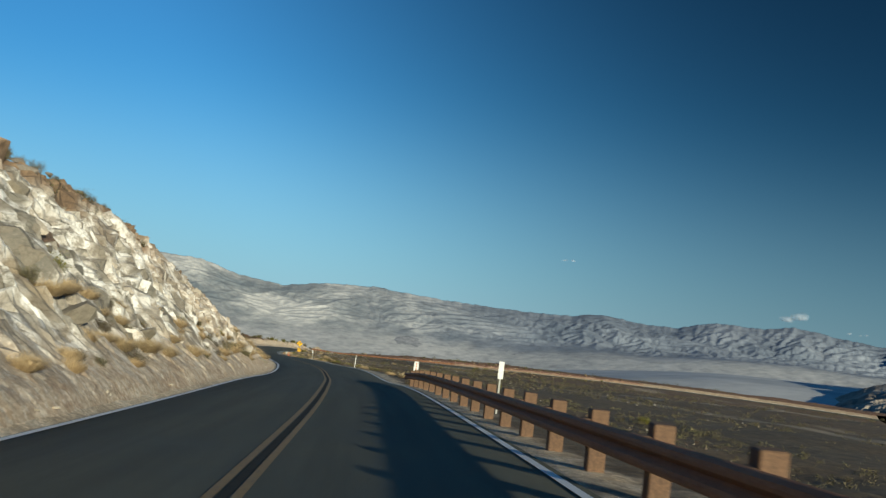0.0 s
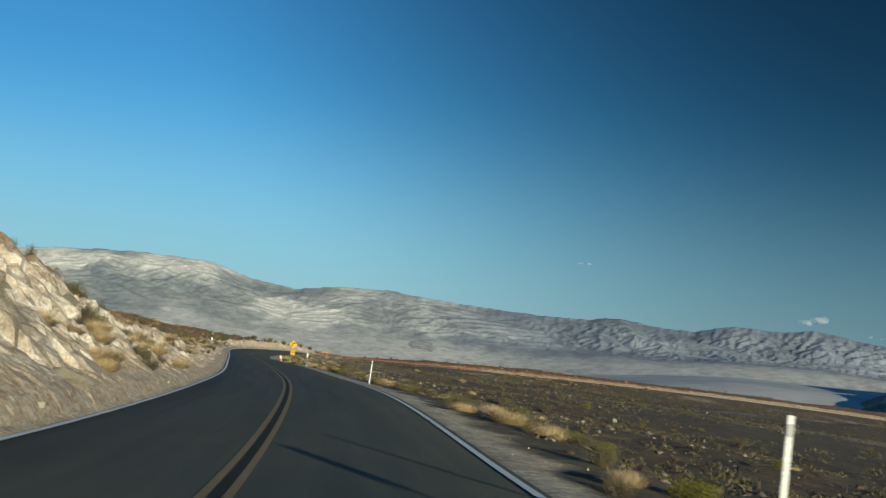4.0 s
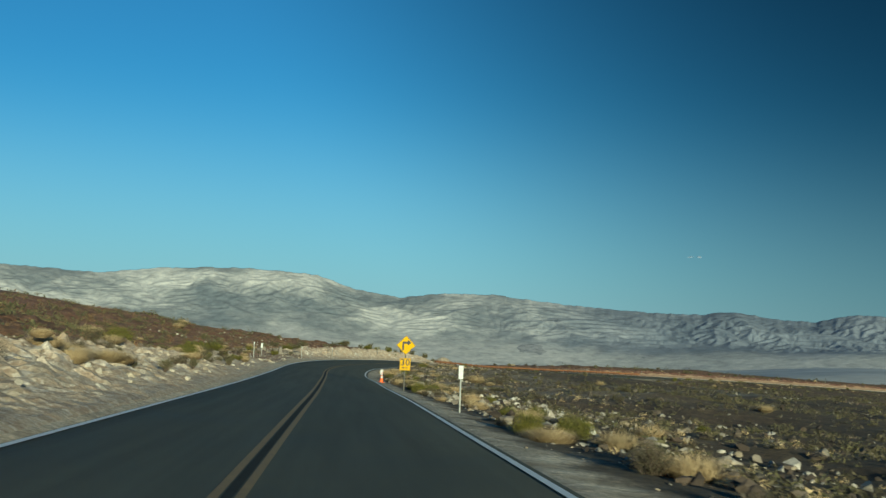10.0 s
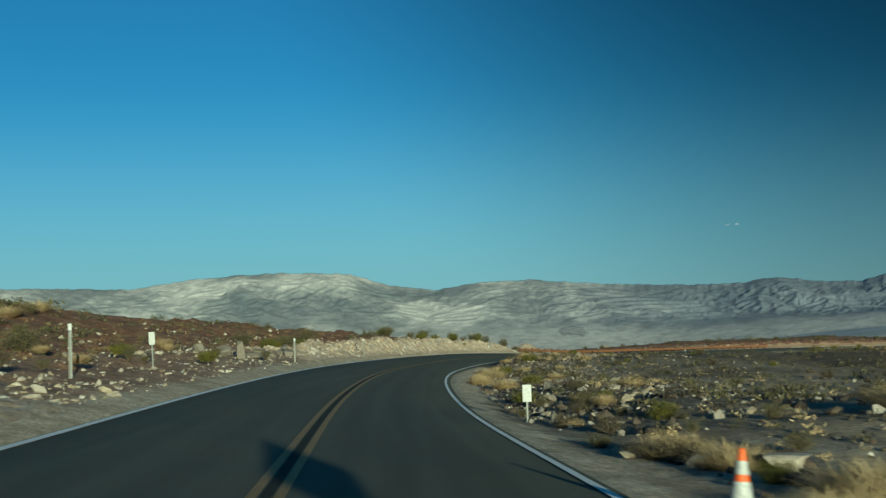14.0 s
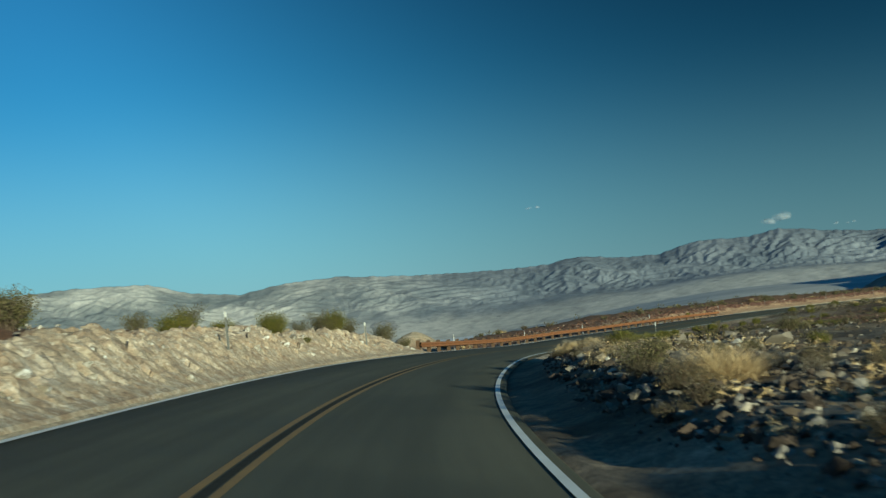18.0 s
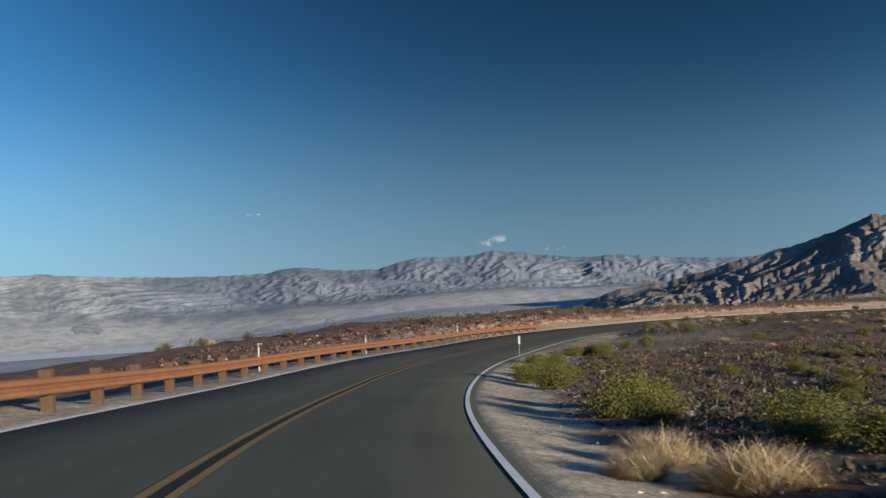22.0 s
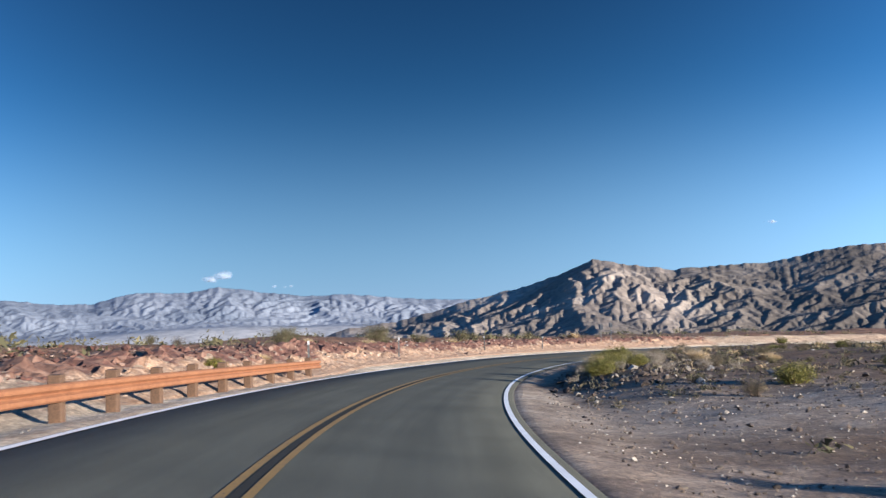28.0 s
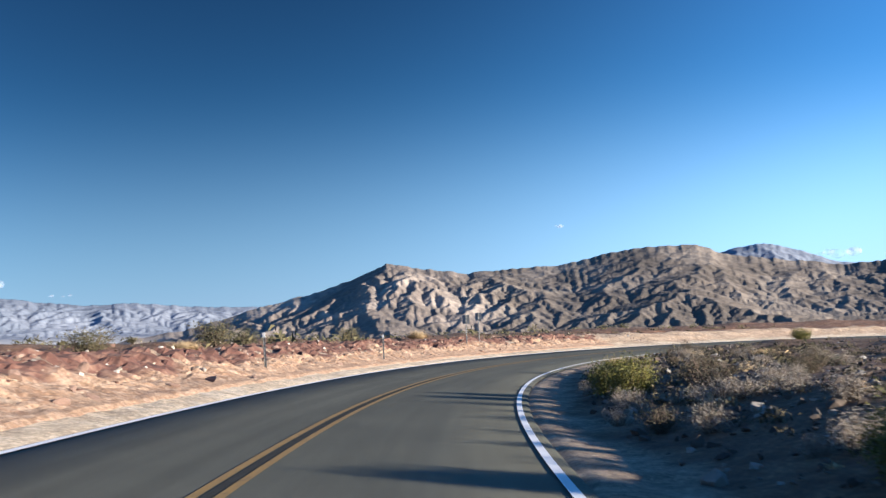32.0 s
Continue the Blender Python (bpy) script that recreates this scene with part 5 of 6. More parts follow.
        ("olive", 77.0, -6.4, 0.7, 1.2), ("straw", 83.0, -6.1, 0.5, 1.3), ("olive", 90.0, -6.3, 0.8, 1.0), ("straw", 96.0, -6.0, 0.5, 1.4), ("grey", 102.0, -6.1, 0.6, 1.3), ("straw", 110.0, -6.2, 0.5, 1.3), ("grey", 118.0, -6.3, 0.6, 1.2), ("straw", 125.0, -6.2, 0.5, 1.3), ("grey", 133.0, -6.3, 0.5, 1.3), ("straw", 152.0, -6.6, 0.5, 1.3), ("grey", 163.0, -6.6, 0.6, 1.2), ("straw", 172.0, -7.0, 0.6, 1.5), ("grey", 180.0, -7.6, 0.7, 1.3), ("straw", 202.5, -8.6, 0.8, 1.2)):
    plant(kind, s, d, size, wide)

# low growth on the shaded bank and the slopes beyond it
for s0, s1, d0, d1, n, mixed in ((300, 345, 4.9, 9.5, 34, ["holly", "grey", "grey", "olive"]), (470, 530, 4.9, 12.0, 95, ["holly", "holly", "holly", "grey"]), (362, 424, 7.2, 22.0, 105, ["grey", "olive", "green", "green"]), (402, 460, 14.0, 40.0, 46, ["grey", "olive", "green"]), (462, 540, 9.0, 30.0, 50, ["grey", "olive", "straw"]), (6, 104, -4.5, -6.6, 130, ["straw", "straw", "olive", "grey"]), (102, 215, -5.0, -9.5, 80, ["straw", "grey", "olive", "grey"]), (205, 268, -5.4, -10.5, 46, ["olive", "straw", "grey", "green"]), (205, 300, 5.4, 14.0, 50, ["grey", "olive", "straw", "grey"]), (66, 250, 4.7, 8.0, 110, ["grey", "olive", "straw", "green", "grey"])):
    for _ in range(n):
        plant(prng.choice(mixed), prng.uniform(s0, s1), prng.uniform(d0, d1), prng.uniform(0.3, 0.62), prng.uniform(1.1, 1.6), 0.04 if d0 > 0 else -0.12)

# brush along the crest of the rock cut and over the slopes
for _ in range(110):
    s = prng.uniform(10, 104)
    plant("olive" if prng.random() < 0.6 else "grey", s, -(HALF + float(keyed(LEFT, s, 2)) + float(keyed(LEFT, s, 3)) * prng.uniform(0.78, 1.12)), prng.uniform(0.35, 0.9), prng.uniform(0.8, 1.1), -0.12)
for _ in range(210):
    s, side = prng.uniform(60, 560), prng.random()
    if side < 0.42:
        d = -(HALF + float(keyed(LEFT, s, 2)) + float(keyed(LEFT, s, 3)) + prng.uniform(0, 22) ** 1.0)
    else:
        d = HALF + float(keyed(RIGHT, s, 1)) + 1.0 + prng.uniform(0.3, 26)
    if d > 0 and abs(s - 432) < 22 and d < 13:
        continue
    plant(prng.choice(["grey", "grey", "straw", "olive", "green"] if d > 0 else ["grey", "olive", "olive", "straw"]), s, d, prng.uniform(0.35, 0.95), prng.uniform(1.0, 1.5))


# ---- stones ----
def stony(colours):
    def build(nt, bsdf):
        geo = nt.nodes.new("ShaderNodeNewGeometry")
        col = ramp(nt, geo.outputs["Random Per Island"], [(i / (len(colours) - 1), c) for i, c in enumerate(colours)])
        c = coords(nt)
        a = nnoise(nt, c, 7, 5, 0.7)
        col = mix(nt, 0.7, col, ramp(nt, a, [(0.3, (0.55, 0.53, 0.5)), (0.7, (1.25, 1.22, 1.18))]), "MULTIPLY")
        nt.links.new(col, bsdf.inputs["Base Color"])
        bump(nt, bsdf, a, 0.6, 0.03)
    return build


M_STONE = material("mixed_desert_stone", stony([(0.030, 0.021, 0.016), (0.060, 0.044, 0.033), (0.10, 0.077, 0.057), (0.08, 0.055, 0.040), (0.145, 0.12, 0.092), (0.34, 0.31, 0.265)]), Roughness=0.95)
M_REDSTONE = material("red_desert_stone", stony([(0.045, 0.022, 0.016), (0.095, 0.040, 0.027), (0.14, 0.062, 0.042), (0.07, 0.045, 0.037), (0.17, 0.095, 0.068), (0.34, 0.26, 0.20)]), Roughness=0.95)
M_GREYROCK = material("grey_cut_rock", stony([(0.10, 0.095, 0.078), (0.16, 0.145, 0.115), (0.22, 0.19, 0.145)]), Roughness=0.95)
M_PALESTONE = material("pale_cut_rock", stony([(0.24, 0.19, 0.135), (0.36, 0.30, 0.215), (0.50, 0.455, 0.385), (0.19, 0.16, 0.13), (0.40, 0.33, 0.24), (0.60, 0.57, 0.51)]), Roughness=0.95)

_ico = bmesh.new()
bmesh.ops.create_icosphere(_ico, subdivisions=1, radius=1.0)
ICO_V = np.array([v.co[:] for v in _ico.verts])
ICO_F = np.array([[v.index for v in f.verts] for f in _ico.faces])
_ico.free()
_ico = bmesh.new()
bmesh.ops.create_icosphere(_ico, subdivisions=2, radius=1.0)
ICO2_V = np.array([v.co[:] for v in _ico.verts])
ICO2_F = np.array([[v.index for v in f.verts] for f in _ico.faces])
_ico.free()


def chipped(rng, base, flat=0.7, cuts=9):
    """A ball cut by random planes: an angular stone."""
    v = base.copy()
    for _ in range(cuts):
        n = rng.normal(size=3)
        n /= np.linalg.norm(n)
        h = rng.uniform(0.22, 0.72)
        over = v @ n - h
        v -= np.clip(over, 0, None)[:, None] * n[None] * 0.97
    v *= np.array([rng.uniform(0.8, 1.3), rng.uniform(0.7, 1.0), flat * rng.uniform(0.7, 1.2)])
    return v


def scatter(name, seed, spots, mat, label, base_v, base_f):
    """spots: rows of s, d, size. One object of many loose stones."""
    rng = np.random.default_rng(seed)
    shapes = [chipped(rng, base_v) for _ in range(24)]
    spots = np.array(spots)
    x, y, z0, b, rx, ry = road_at(spots[:, 0])
    px, py, pz = x + rx * spots[:, 1], y + ry * spots[:, 1], ground_z(spots[:, 0], spots[:, 1])
    V, F = [], []
    for i in range(len(spots)):
        a = rng.uniform(0, 6.28)
        c, s_ = math.cos(a), math.sin(a)
        v = shapes[i % 24] * spots[i, 2]
        V.append(np.stack([v[:, 0] * c - v[:, 1] * s_ + px[i], v[:, 0] * s_ + v[:, 1] * c + py[i], v[:, 2] + pz[i] + 0.15 * spots[i, 2]], 1))
        F.append(base_f + i * len(base_v))
    ob = link_mesh(name, np.vstack(V), np.vstack(F), mat, smooth_faces=False)
    return tagged(ob, label, "stones", kind="stuff")


srng = np.random.default_rng(4)


def sizes(n, lo, hi):
    return lo * (hi / lo) ** (srng.random(n) ** 2.2)


def spots(n, s0, s1, d0, d1, lo, hi, power=1.0):
    s = srng.uniform(s0, s1, n)
    return np.stack([s, d0 + (d1 - d0) * srng.random(n) ** power, sizes(n, lo, hi)], 1)


scatter("loose_stones", 1, np.vstack([spots(3000, 120, 240, 5.4, 22, 0.05, 0.34, 1.4), spots(6000, 236, 347, 4.8, 20, 0.04, 0.22, 1.4), spots(1800, 60, 210, 5.6, 26, 0.05, 0.28, 1.4), spots(1600, 345, 402, 7.0, 34, 0.04, 0.24, 1.4), spots(1400, 402, 462, 13, 40, 0.03, 0.14), spots(1800, 462, 560, 8, 34, 0.04, 0.22, 1.4), spots(1500, 140, 300, 20, 70, 0.08, 0.4), spots(1500, 462, 560, 5.2, 12, 0.05, 0.26), spots(2200, 296, 346, 4.5, 8.5, 0.04, 0.2), spots(2200, 240, 346, 5.0, 12.0, 0.05, 0.20), spots(700, 464, 540, 4.7, 10, 0.06, 0.26), spots(5000, 416, 462, 4.6, 22, 0.012, 0.05), spots(3500, 414, 464, 4.4, 24, 0.03, 0.11), spots(6000, 344, 424, 5.8, 26, 0.03, 0.15, 1.3), spots(2500, 455, 540, 5, 14, 0.02, 0.12)]),
        M_STONE, "scattered brown and pale stones beside the road", ICO_V, ICO_F)
scatter("loose_stones", 2, np.vstack([spots(4200, 400, 476, -6.6, -15, 0.05, 0.24, 1.3), spots(4200, 466, 600, -5.2, -12, 0.03, 0.13, 1.4), spots(4500, 372, 432, 8, 34, 0.05, 0.24, 1.2)]),
        M_REDSTONE, "dark red broken stones heaped along the bank", ICO_V, ICO_F)
scatter("loose_stones", 3, np.vstack([spots(2400, 255, 360, -5.6, -10, 0.03, 0.16, 1.3), spots(1500, 95, 250, -5.0, -11, 0.03, 0.13, 1.6), spots(500, 240, 300, -7.5, -16, 0.05, 0.22), spots(900, 158, 206, 5.2, 12, 0.05, 0.34, 1.2), spots(2600, 95, 236, -4.4, -9.5, 0.04, 0.24), spots(1600, 10, 110, -4.2, -6.6, 0.02, 0.12), spots(1800, 240, 345, 4.8, 13, 0.03, 0.12, 1.3), spots(1800, 464, 600, -5.4, -9, 0.03, 0.18, 1.2), spots(700, 236, 345, 5.0, 14, 0.04, 0.2), spots(420, 225, 346, 4.9, 12, 0.08, 0.30), spots(900, -5, 100, -4.2, -6.4, 0.03, 0.13), spots(3000, 272, 362, -4.0, -7.0, 0.015, 0.06), spots(40, 55.5, 60.5, 4.3, 5.8, 0.06, 0.2), spots(1800, 190, 272, -4.3, -10, 0.025, 0.14, 1.2), spots(400, 345, 402, 4.4, 7, 0.02, 0.06), spots(3500, 418, 464, 4.0, 18, 0.012, 0.04), spots(700, 60, 480, 4.1, 5.6, 0.015, 0.045), spots(900, 60, 560, -4.1, -5.2, 0.015, 0.045)]),
        M_PALESTONE, "pale tan stones on the banks and verges", ICO_V, ICO_F)

boulders = []
brng = np.random.default_rng(8)
for k in range(8):
    me = bpy.data.meshes.new("boulder")
    v = chipped(brng, ICO2_V, 0.75, 12)
    me.from_pydata(v.tolist(), [], ICO2_F.tolist())
    boulders.append(me)


def boulder(s, d, size, mat, label, k):
    me = boulders[k % 8]
    if mat.name not in [m.name for m in me.materials]:
        me = me.copy()
        me.materials.clear()
        me.materials.append(mat)
    ob = new("boulder", me)
    p = place(s, d, size * 0.2)
    ob.matrix_world = Matrix.Translation(p) @ Matrix.Rotation(k * 1.7, 4, "Z") @ Matrix.Diagonal((size, size, size, 1))
    return tagged(ob, label, "boulder", "boulders beside the road")


for k, (s, d, size, which) in enumerate(((265.9, 6.4, 0.55, 2), (176.0, 6.6, 0.28, 2), (178.5, 7.2, 0.25, 2), (182.0, 6.8, 0.26, 2), (185.5, 7.5, 0.3, 2), (189.0, 6.6, 0.28, 2), (173.0, 7.6, 0.3, 2), (193.0, 8.0, 0.35, 2), (196.5, 6.9, 0.35, 2), (273.8, -6.0, 0.7, 0),
        (277.5, -6.8, 0.6, 0), (343.5, -6.2, 0.42, 0), (350.6, -6.0, 0.36, 0), (337.6, -12.0, 0.6, 2), (263.5, -6.4, 0.8, 0), (265.8, -6.2, 0.6, 0), (268.0, -6.5, 0.75, 0), (270.2, -6.1, 0.55, 0), (261.0, -6.8, 0.6, 0), (258.6, -7.0, 0.5, 0), (322.0, -10.0, 0.6, 0), (208.0, 6.0, 0.4, 0), (212.5, 6.3, 0.45, 0), (216.0, 7.4, 0.5, 0), (224.0, 6.6, 0.45, 2), (245.0, 6.4, 0.4, 0), (252.0, 7.0, 0.5, 0), (288.0, 7.0, 0.4, 0), (303.0, 7.2, 0.5, 0),
        (315.0, 6.9, 0.45, 0), (330.0, 9.0, 0.4, 0), (334.0, 11.0, 0.5, 0), (342.0, 9.0, 0.35, 0), (325.0, 11.0, 0.6, 0), (409.0, -9.0, 0.33, 1), (416.0, -9.6, 0.42, 1),
        (423.0, -9.4, 0.33, 1), (431.0, -10.0, 0.39, 1), (439.0, -9.0, 0.36, 1), (446.0, -9.8, 0.39, 1), (454.0, -9.0, 0.33, 1), (461.0, -9.2, 0.36, 1), (262.0, -8.0, 0.5, 0), (308.0, -8.0, 0.5, 2))):
    boulder(s, d, size, (M_STONE, M_REDSTONE, M_PALESTONE)[which], ("dark brown boulder among low shrubs", "dark red boulder on the rubble berm", "pale angular boulder on stony ground")[which], k)

# the hewn faces on the uphill side
def vec_noise(nt, vec, scale, amount):
    n = nt.nodes.new("ShaderNodeTexNoise")
    n.inputs["Scale"].default_value, n.inputs["Detail"].default_value = scale, 4
    nt.links.new(vec, n.inputs["Vector"])
    ma = nt.nodes.new("ShaderNodeVectorMath")
    ma.operation = "MULTIPLY_ADD"
    ma.inputs[1].default_value = (amount,) * 3
    nt.links.new(n.outputs["Color"], ma.inputs[0])
    nt.links.new(vec, ma.inputs[2])
    return ma.outputs[0]


ROCK_TONES = [(0.0, (0.10, 0.098, 0.085)), (0.25, (0.17, 0.155, 0.125)), (0.45, (0.115, 0.110, 0.095)), (0.62, (0.27, 0.215, 0.145)), (0.78, (0.16, 0.130, 0.100)), (0.92, (0.36, 0.32, 0.26))]


def hewn_rock(tint, top=((0.085, 0.055, 0.034), (0.16, 0.105, 0.062), (0.30, 0.21, 0.13))):
    def build(nt, bsdf):
        c = vec_noise(nt, coords(nt), 0.7, 1.6)
        earth = attribute(nt, "earth")
        a, b = voronoi(nt, c, 0.45), voronoi(nt, c, 2.0)
        crack = voronoi(nt, c, 1.5, True)
        mid, fine = nnoise(nt, coords(nt), 1.6, 7, 0.7), nnoise(nt, coords(nt), 9, 6, 0.75)
        rock = mix(nt, 0.28, ramp(nt, a, ROCK_TONES), ramp(nt, b, ROCK_TONES))
        vein = mix(nt, 1.0, ramp(nt, voronoi(nt, c, 0.45, True), [(0.06, (1, 1, 1)), (0.20, (0, 0, 0))]), ramp(nt, mid, [(0.42, (0.1,) * 3), (0.52, (1, 1, 1))]), "MULTIPLY")
        rock = mix(nt, vein, rock, ramp(nt, b, [(0.0, (0.36, 0.32, 0.26)), (0.4, (0.58, 0.55, 0.50)), (1.0, (0.72, 0.70, 0.66))]))
        rock = mix(nt, 0.6, rock, ramp(nt, crack, [(0.0, (0.5, 0.47, 0.43)), (0.035, (1, 1, 1))]), "MULTIPLY")
        dirt = ramp(nt, mid, [(0.28, (0.28, 0.17, 0.105)), (0.42, (0.43, 0.31, 0.205)), (0.55, (0.56, 0.45, 0.32)), (0.70, (0.68, 0.60, 0.48))])
        grit = voronoi(nt, coords(nt), 9.0)
        dirt = mix(nt, 0.42, dirt, ramp(nt, grit, [(0.0, (0.15, 0.085, 0.055)), (0.4, (0.38, 0.27, 0.18)), (0.75, (0.52, 0.43, 0.33)), (1.0, (0.75, 0.70, 0.62))]))
        dirt = mix(nt, 0.14, dirt, ramp(nt, b, ROCK_TONES))
        dirt = mix(nt, 0.55, dirt, ramp(nt, voronoi(nt, coords(nt), 21.0), [(0.0, (0.4, 0.37, 0.34)), (0.4, (0.95, 0.93, 0.9)), (0.85, (1.15, 1.14, 1.12)), (1.0, (1.6, 1.58, 1.55))]), "MULTIPLY")
        col = mix(nt, earth, rock, dirt)
        col = mix(nt, attribute(nt, "crest"), col, ramp(nt, mid, [(0.3, top[0]), (0.5, top[1]), (0.7, top[2])]))
        col = mix(nt, 0.7, col, ramp(nt, fine, [(0.3, (0.55, 0.53, 0.50)), (0.5, (1, 1, 1)), (0.7, (1.25, 1.23, 1.2))]), "MULTIPLY")
        col = mix(nt, 1.0, col, tint, "MULTIPLY")
        nt.links.new(col, bsdf.inputs["Base Color"])
        bump(nt, bsdf, fine, 0.5, 0.05)
    return build


M_HEWN = material("hewn_bank_rock", hewn_rock((1.0, 1.0, 1.0)), Roughness=0.95)
M_RUBBLE = material("pinkish_rubble", hewn_rock((0.72, 0.60, 0.52), ((0.075, 0.040, 0.033), (0.16, 0.085, 0.066), (0.36, 0.26, 0.20))), Roughness=0.95)


def bank_skin(parent, s0, s1, ds, rough_by_s, earth_by_s, grain=1.0, mat=M_HEWN, brow=0.68):
    """The broken face of the uphill bank between two road metres."""
    s = np.arange(s0, s1, ds)
    n = 46
    toe, wid, h = keyed(LEFT, s, 2), keyed(LEFT, s, 3), keyed(LEFT, s, 1)
    u = np.linspace(0, 1, n)[None]
    e = (toe - 0.3)[:, None] * (1 - u) + (toe + wid + 0.8)[:, None] * u
    S2 = np.repeat(s[:, None], n, 1)
    z = ground_z(S2, -HALF - e)
    slope = (h / wid)[:, None] * np.ones_like(z)
    v = e * np.sqrt(1 + slope ** 2)
    wa, wb = S2 + (fbm(S2 * 0.5, v * 0.5, 3, 61) - 0.5) * 3.0, v + (fbm(S2 * 0.5, v * 0.5, 3, 63) - 0.5) * 3.0
    wa, wb = wa * grain, wb * grain
    lump = cells(wa * 0.42, wb * 0.5, 65)[0] * 0.62 + cells(wa * 1.15, wb * 1.3, 66)[0] * 0.24 + cells(wa * 2.6, wb * 2.8, 68)[0] * 0.15 + (fbm(S2 * 3, v * 3, 3, 69) - 0.5) * 0.16
    amp = np.interp(s, *zip(*rough_by_s))[:, None]
    ends = smooth((s - s0) / 4) * smooth((s1 - s) / 4)
    hold = smooth(u / 0.10) * smooth((1 - u) / 0.16) * ends[:, None]
    out = hold * (0.22 * np.clip(amp * 1.5, 0.3, 1) + lump * amp * (0.10 + 0.90 * smooth((u - 0.10) / 0.28))) - (1 - hold) * 0.12
    x, y, zr, b, rx, ry = road_at(S2)
    q = np.sqrt(1 + slope ** 2)
    dd = -HALF - e + out * slope / q
    pts = np.stack([x + rx * dd, y + ry * dd, z + out / q], -1) - np.array(parent.matrix_world.translation)
    earth = np.repeat(np.interp(s, *zip(*earth_by_s))[:, None], n, 1) + (fbm(S2 * 0.25, v * 0.4, 3, 90) - 0.5) * 0.5
    return link_mesh("broken_face", pts.reshape(-1, 3), grid_faces(*S2.shape)[:, ::-1], mat, parent, attrs={"earth": np.clip(earth + 0.9 * (1 - smooth((u - 0.05) / 0.25)), 0, 1).ravel(), "crest": (smooth((u - brow + (fbm(S2 * 0.4, v * 0.4, 3, 91) - 0.5) * 0.4) / 0.12) * np.clip(np.interp(s, [0, 230, 260, 440, 456], [1, 1, 0.3, 0.3, 1])[:, None], 0, 1)).ravel()}, smooth_faces=False)


rock_face = thing("rock_cut", Matrix.Translation(place(30, -8)), "blasted tan and white rock face beside the road", "rock face")
bank_skin(rock_face, -14, 86, 0.15, [(-20, 1.0), (70, 0.9), (86, 0.7)], [(-20, 0.0), (45, 0.05), (62, 0.35), (90, 0.5)], 1.35)
bank_skin(rock_face, 79, 118, 0.15, [(79, 0.55), (95, 0.45), (118, 0.3)], [(79, 0.45), (118, 0.6)], 1.9)
low_bank = thing("earth_bank", Matrix.Translation(place(150, -7)), "low pale bank of broken rock and dry earth beside the road", "bank", "earth banks")
bank_skin(low_bank, 112, 232, 0.2, [(112, 0.32), (150, 0.26), (200, 0.18), (232, 0.08)], [(112, 0.6), (170, 0.72), (232, 0.9)], 1.9)
sand_bank = thing("earth_bank", Matrix.Translation(place(310, -6)), "sandy orange roadside bank with crumbling face", "bank", "earth banks")
bank_skin(sand_bank, 272, 364, 0.17, [(272, 0.08), (285, 0.16), (340, 0.17), (364, 0.06)], [(256, 0.85), (300, 0.9), (366, 1.0)], 2.6)
rubble_bank = thing("earth_bank", Matrix.Translation(place(500, -6)), "low bank of pinkish rubble beside the bend", "bank", "earth banks")
bank_skin(rubble_bank, 448, 590, 0.25, [(448, 0.06), (470, 0.15), (590, 0.14)], [(448, 1.0), (590, 1.0)], 3.4, M_RUBBLE, 0.42)
for bank, s0, s1, count in ((rubble_bank, 455, 560, 80), (low_bank, 116, 226, 90), (sand_bank, 276, 360, 70)):
    brg = np.random.default_rng(int(s0))
    pieces = []
    for k in range(6):
        me = bpy.data.meshes.new("rock")
        me.from_pydata(chipped(brg, ICO2_V, 0.6, 12).tolist(), [], ICO2_F.tolist())
        me.materials.append(M_PALESTONE if bank is low_bank else M_REDSTONE if bank is rubble_bank else M_HEWN)
        pieces.append(me)
    for k in range(count):
        s, size = brg.uniform(s0, s1), brg.uniform(0.08, 0.30)
        e = float(keyed(LEFT, s, 2)) + float(keyed(LEFT, s, 3)) * brg.uniform(0.1, 0.9)
        ob = new("rock", pieces[k % 6])
        ob.parent = bank
        ob.matrix_parent_inverse = bank.matrix_world.inverted()
        ob.matrix_basis = Matrix.Translation(place(s, -HALF - e, 0.10)) @ Euler((brg.uniform(-0.5, 0.5), brg.uniform(-0.5, 0.5), brg.uniform(0, 6.28))).to_matrix().to_4x4() @ Matrix.Diagonal((size, size, size, 1))
inv = rock_face.matrix_world.inverted()
frng = np.random.default_rng(17)
face_meshes = []
for k in range(14):
    me = bpy.data.meshes.new("rock")
    me.from_pydata(chipped(frng, ICO2_V, 0.55, 14).tolist(), [], ICO2_F.tolist())
    me.materials.append(M_PALESTONE)
    face_meshes.append(me)
crest_meshes = []
for k in range(6):
    me = face_meshes[k].copy()
    me.materials.clear()
    me.materials.append(M_STONE)
    crest_meshes.append(me)
for k in range(230):
    s = frng.uniform(0, 104)
    h, toe, wid = (float(keyed(LEFT, s, c)) for c in (1, 2, 3))
    foot = k % 2 == 0                                    # rubble at the foot, weathered blocks along the crest
    d = -(HALF + 0.25 + 2.2 * frng.random() ** 1.3) if foot else -(HALF + toe + wid * frng.uniform(0.8, 1.25))
    size = 0.05 * 5.0 ** (frng.random() ** 2) if foot else frng.uniform(0.25, 0.7) * min(1.0, h / 4 + 0.2)
    ob = new("rock", face_meshes[k % 14] if foot else crest_meshes[k % 6])
    ob.parent = rock_face
    ob.matrix_parent_inverse = inv
    ob.matrix_basis = Matrix.Translation(place(s, d, size * 0.1 + (0.1 if foot else 0.32))) @ Matrix.Rotation(frng.uniform(0, 6.28), 4, "Z") @ Matrix.Rotation(frng.uniform(-0.3, 0.3), 4, "X") @ Matrix.Diagonal((size, size, size * 0.9, 1))

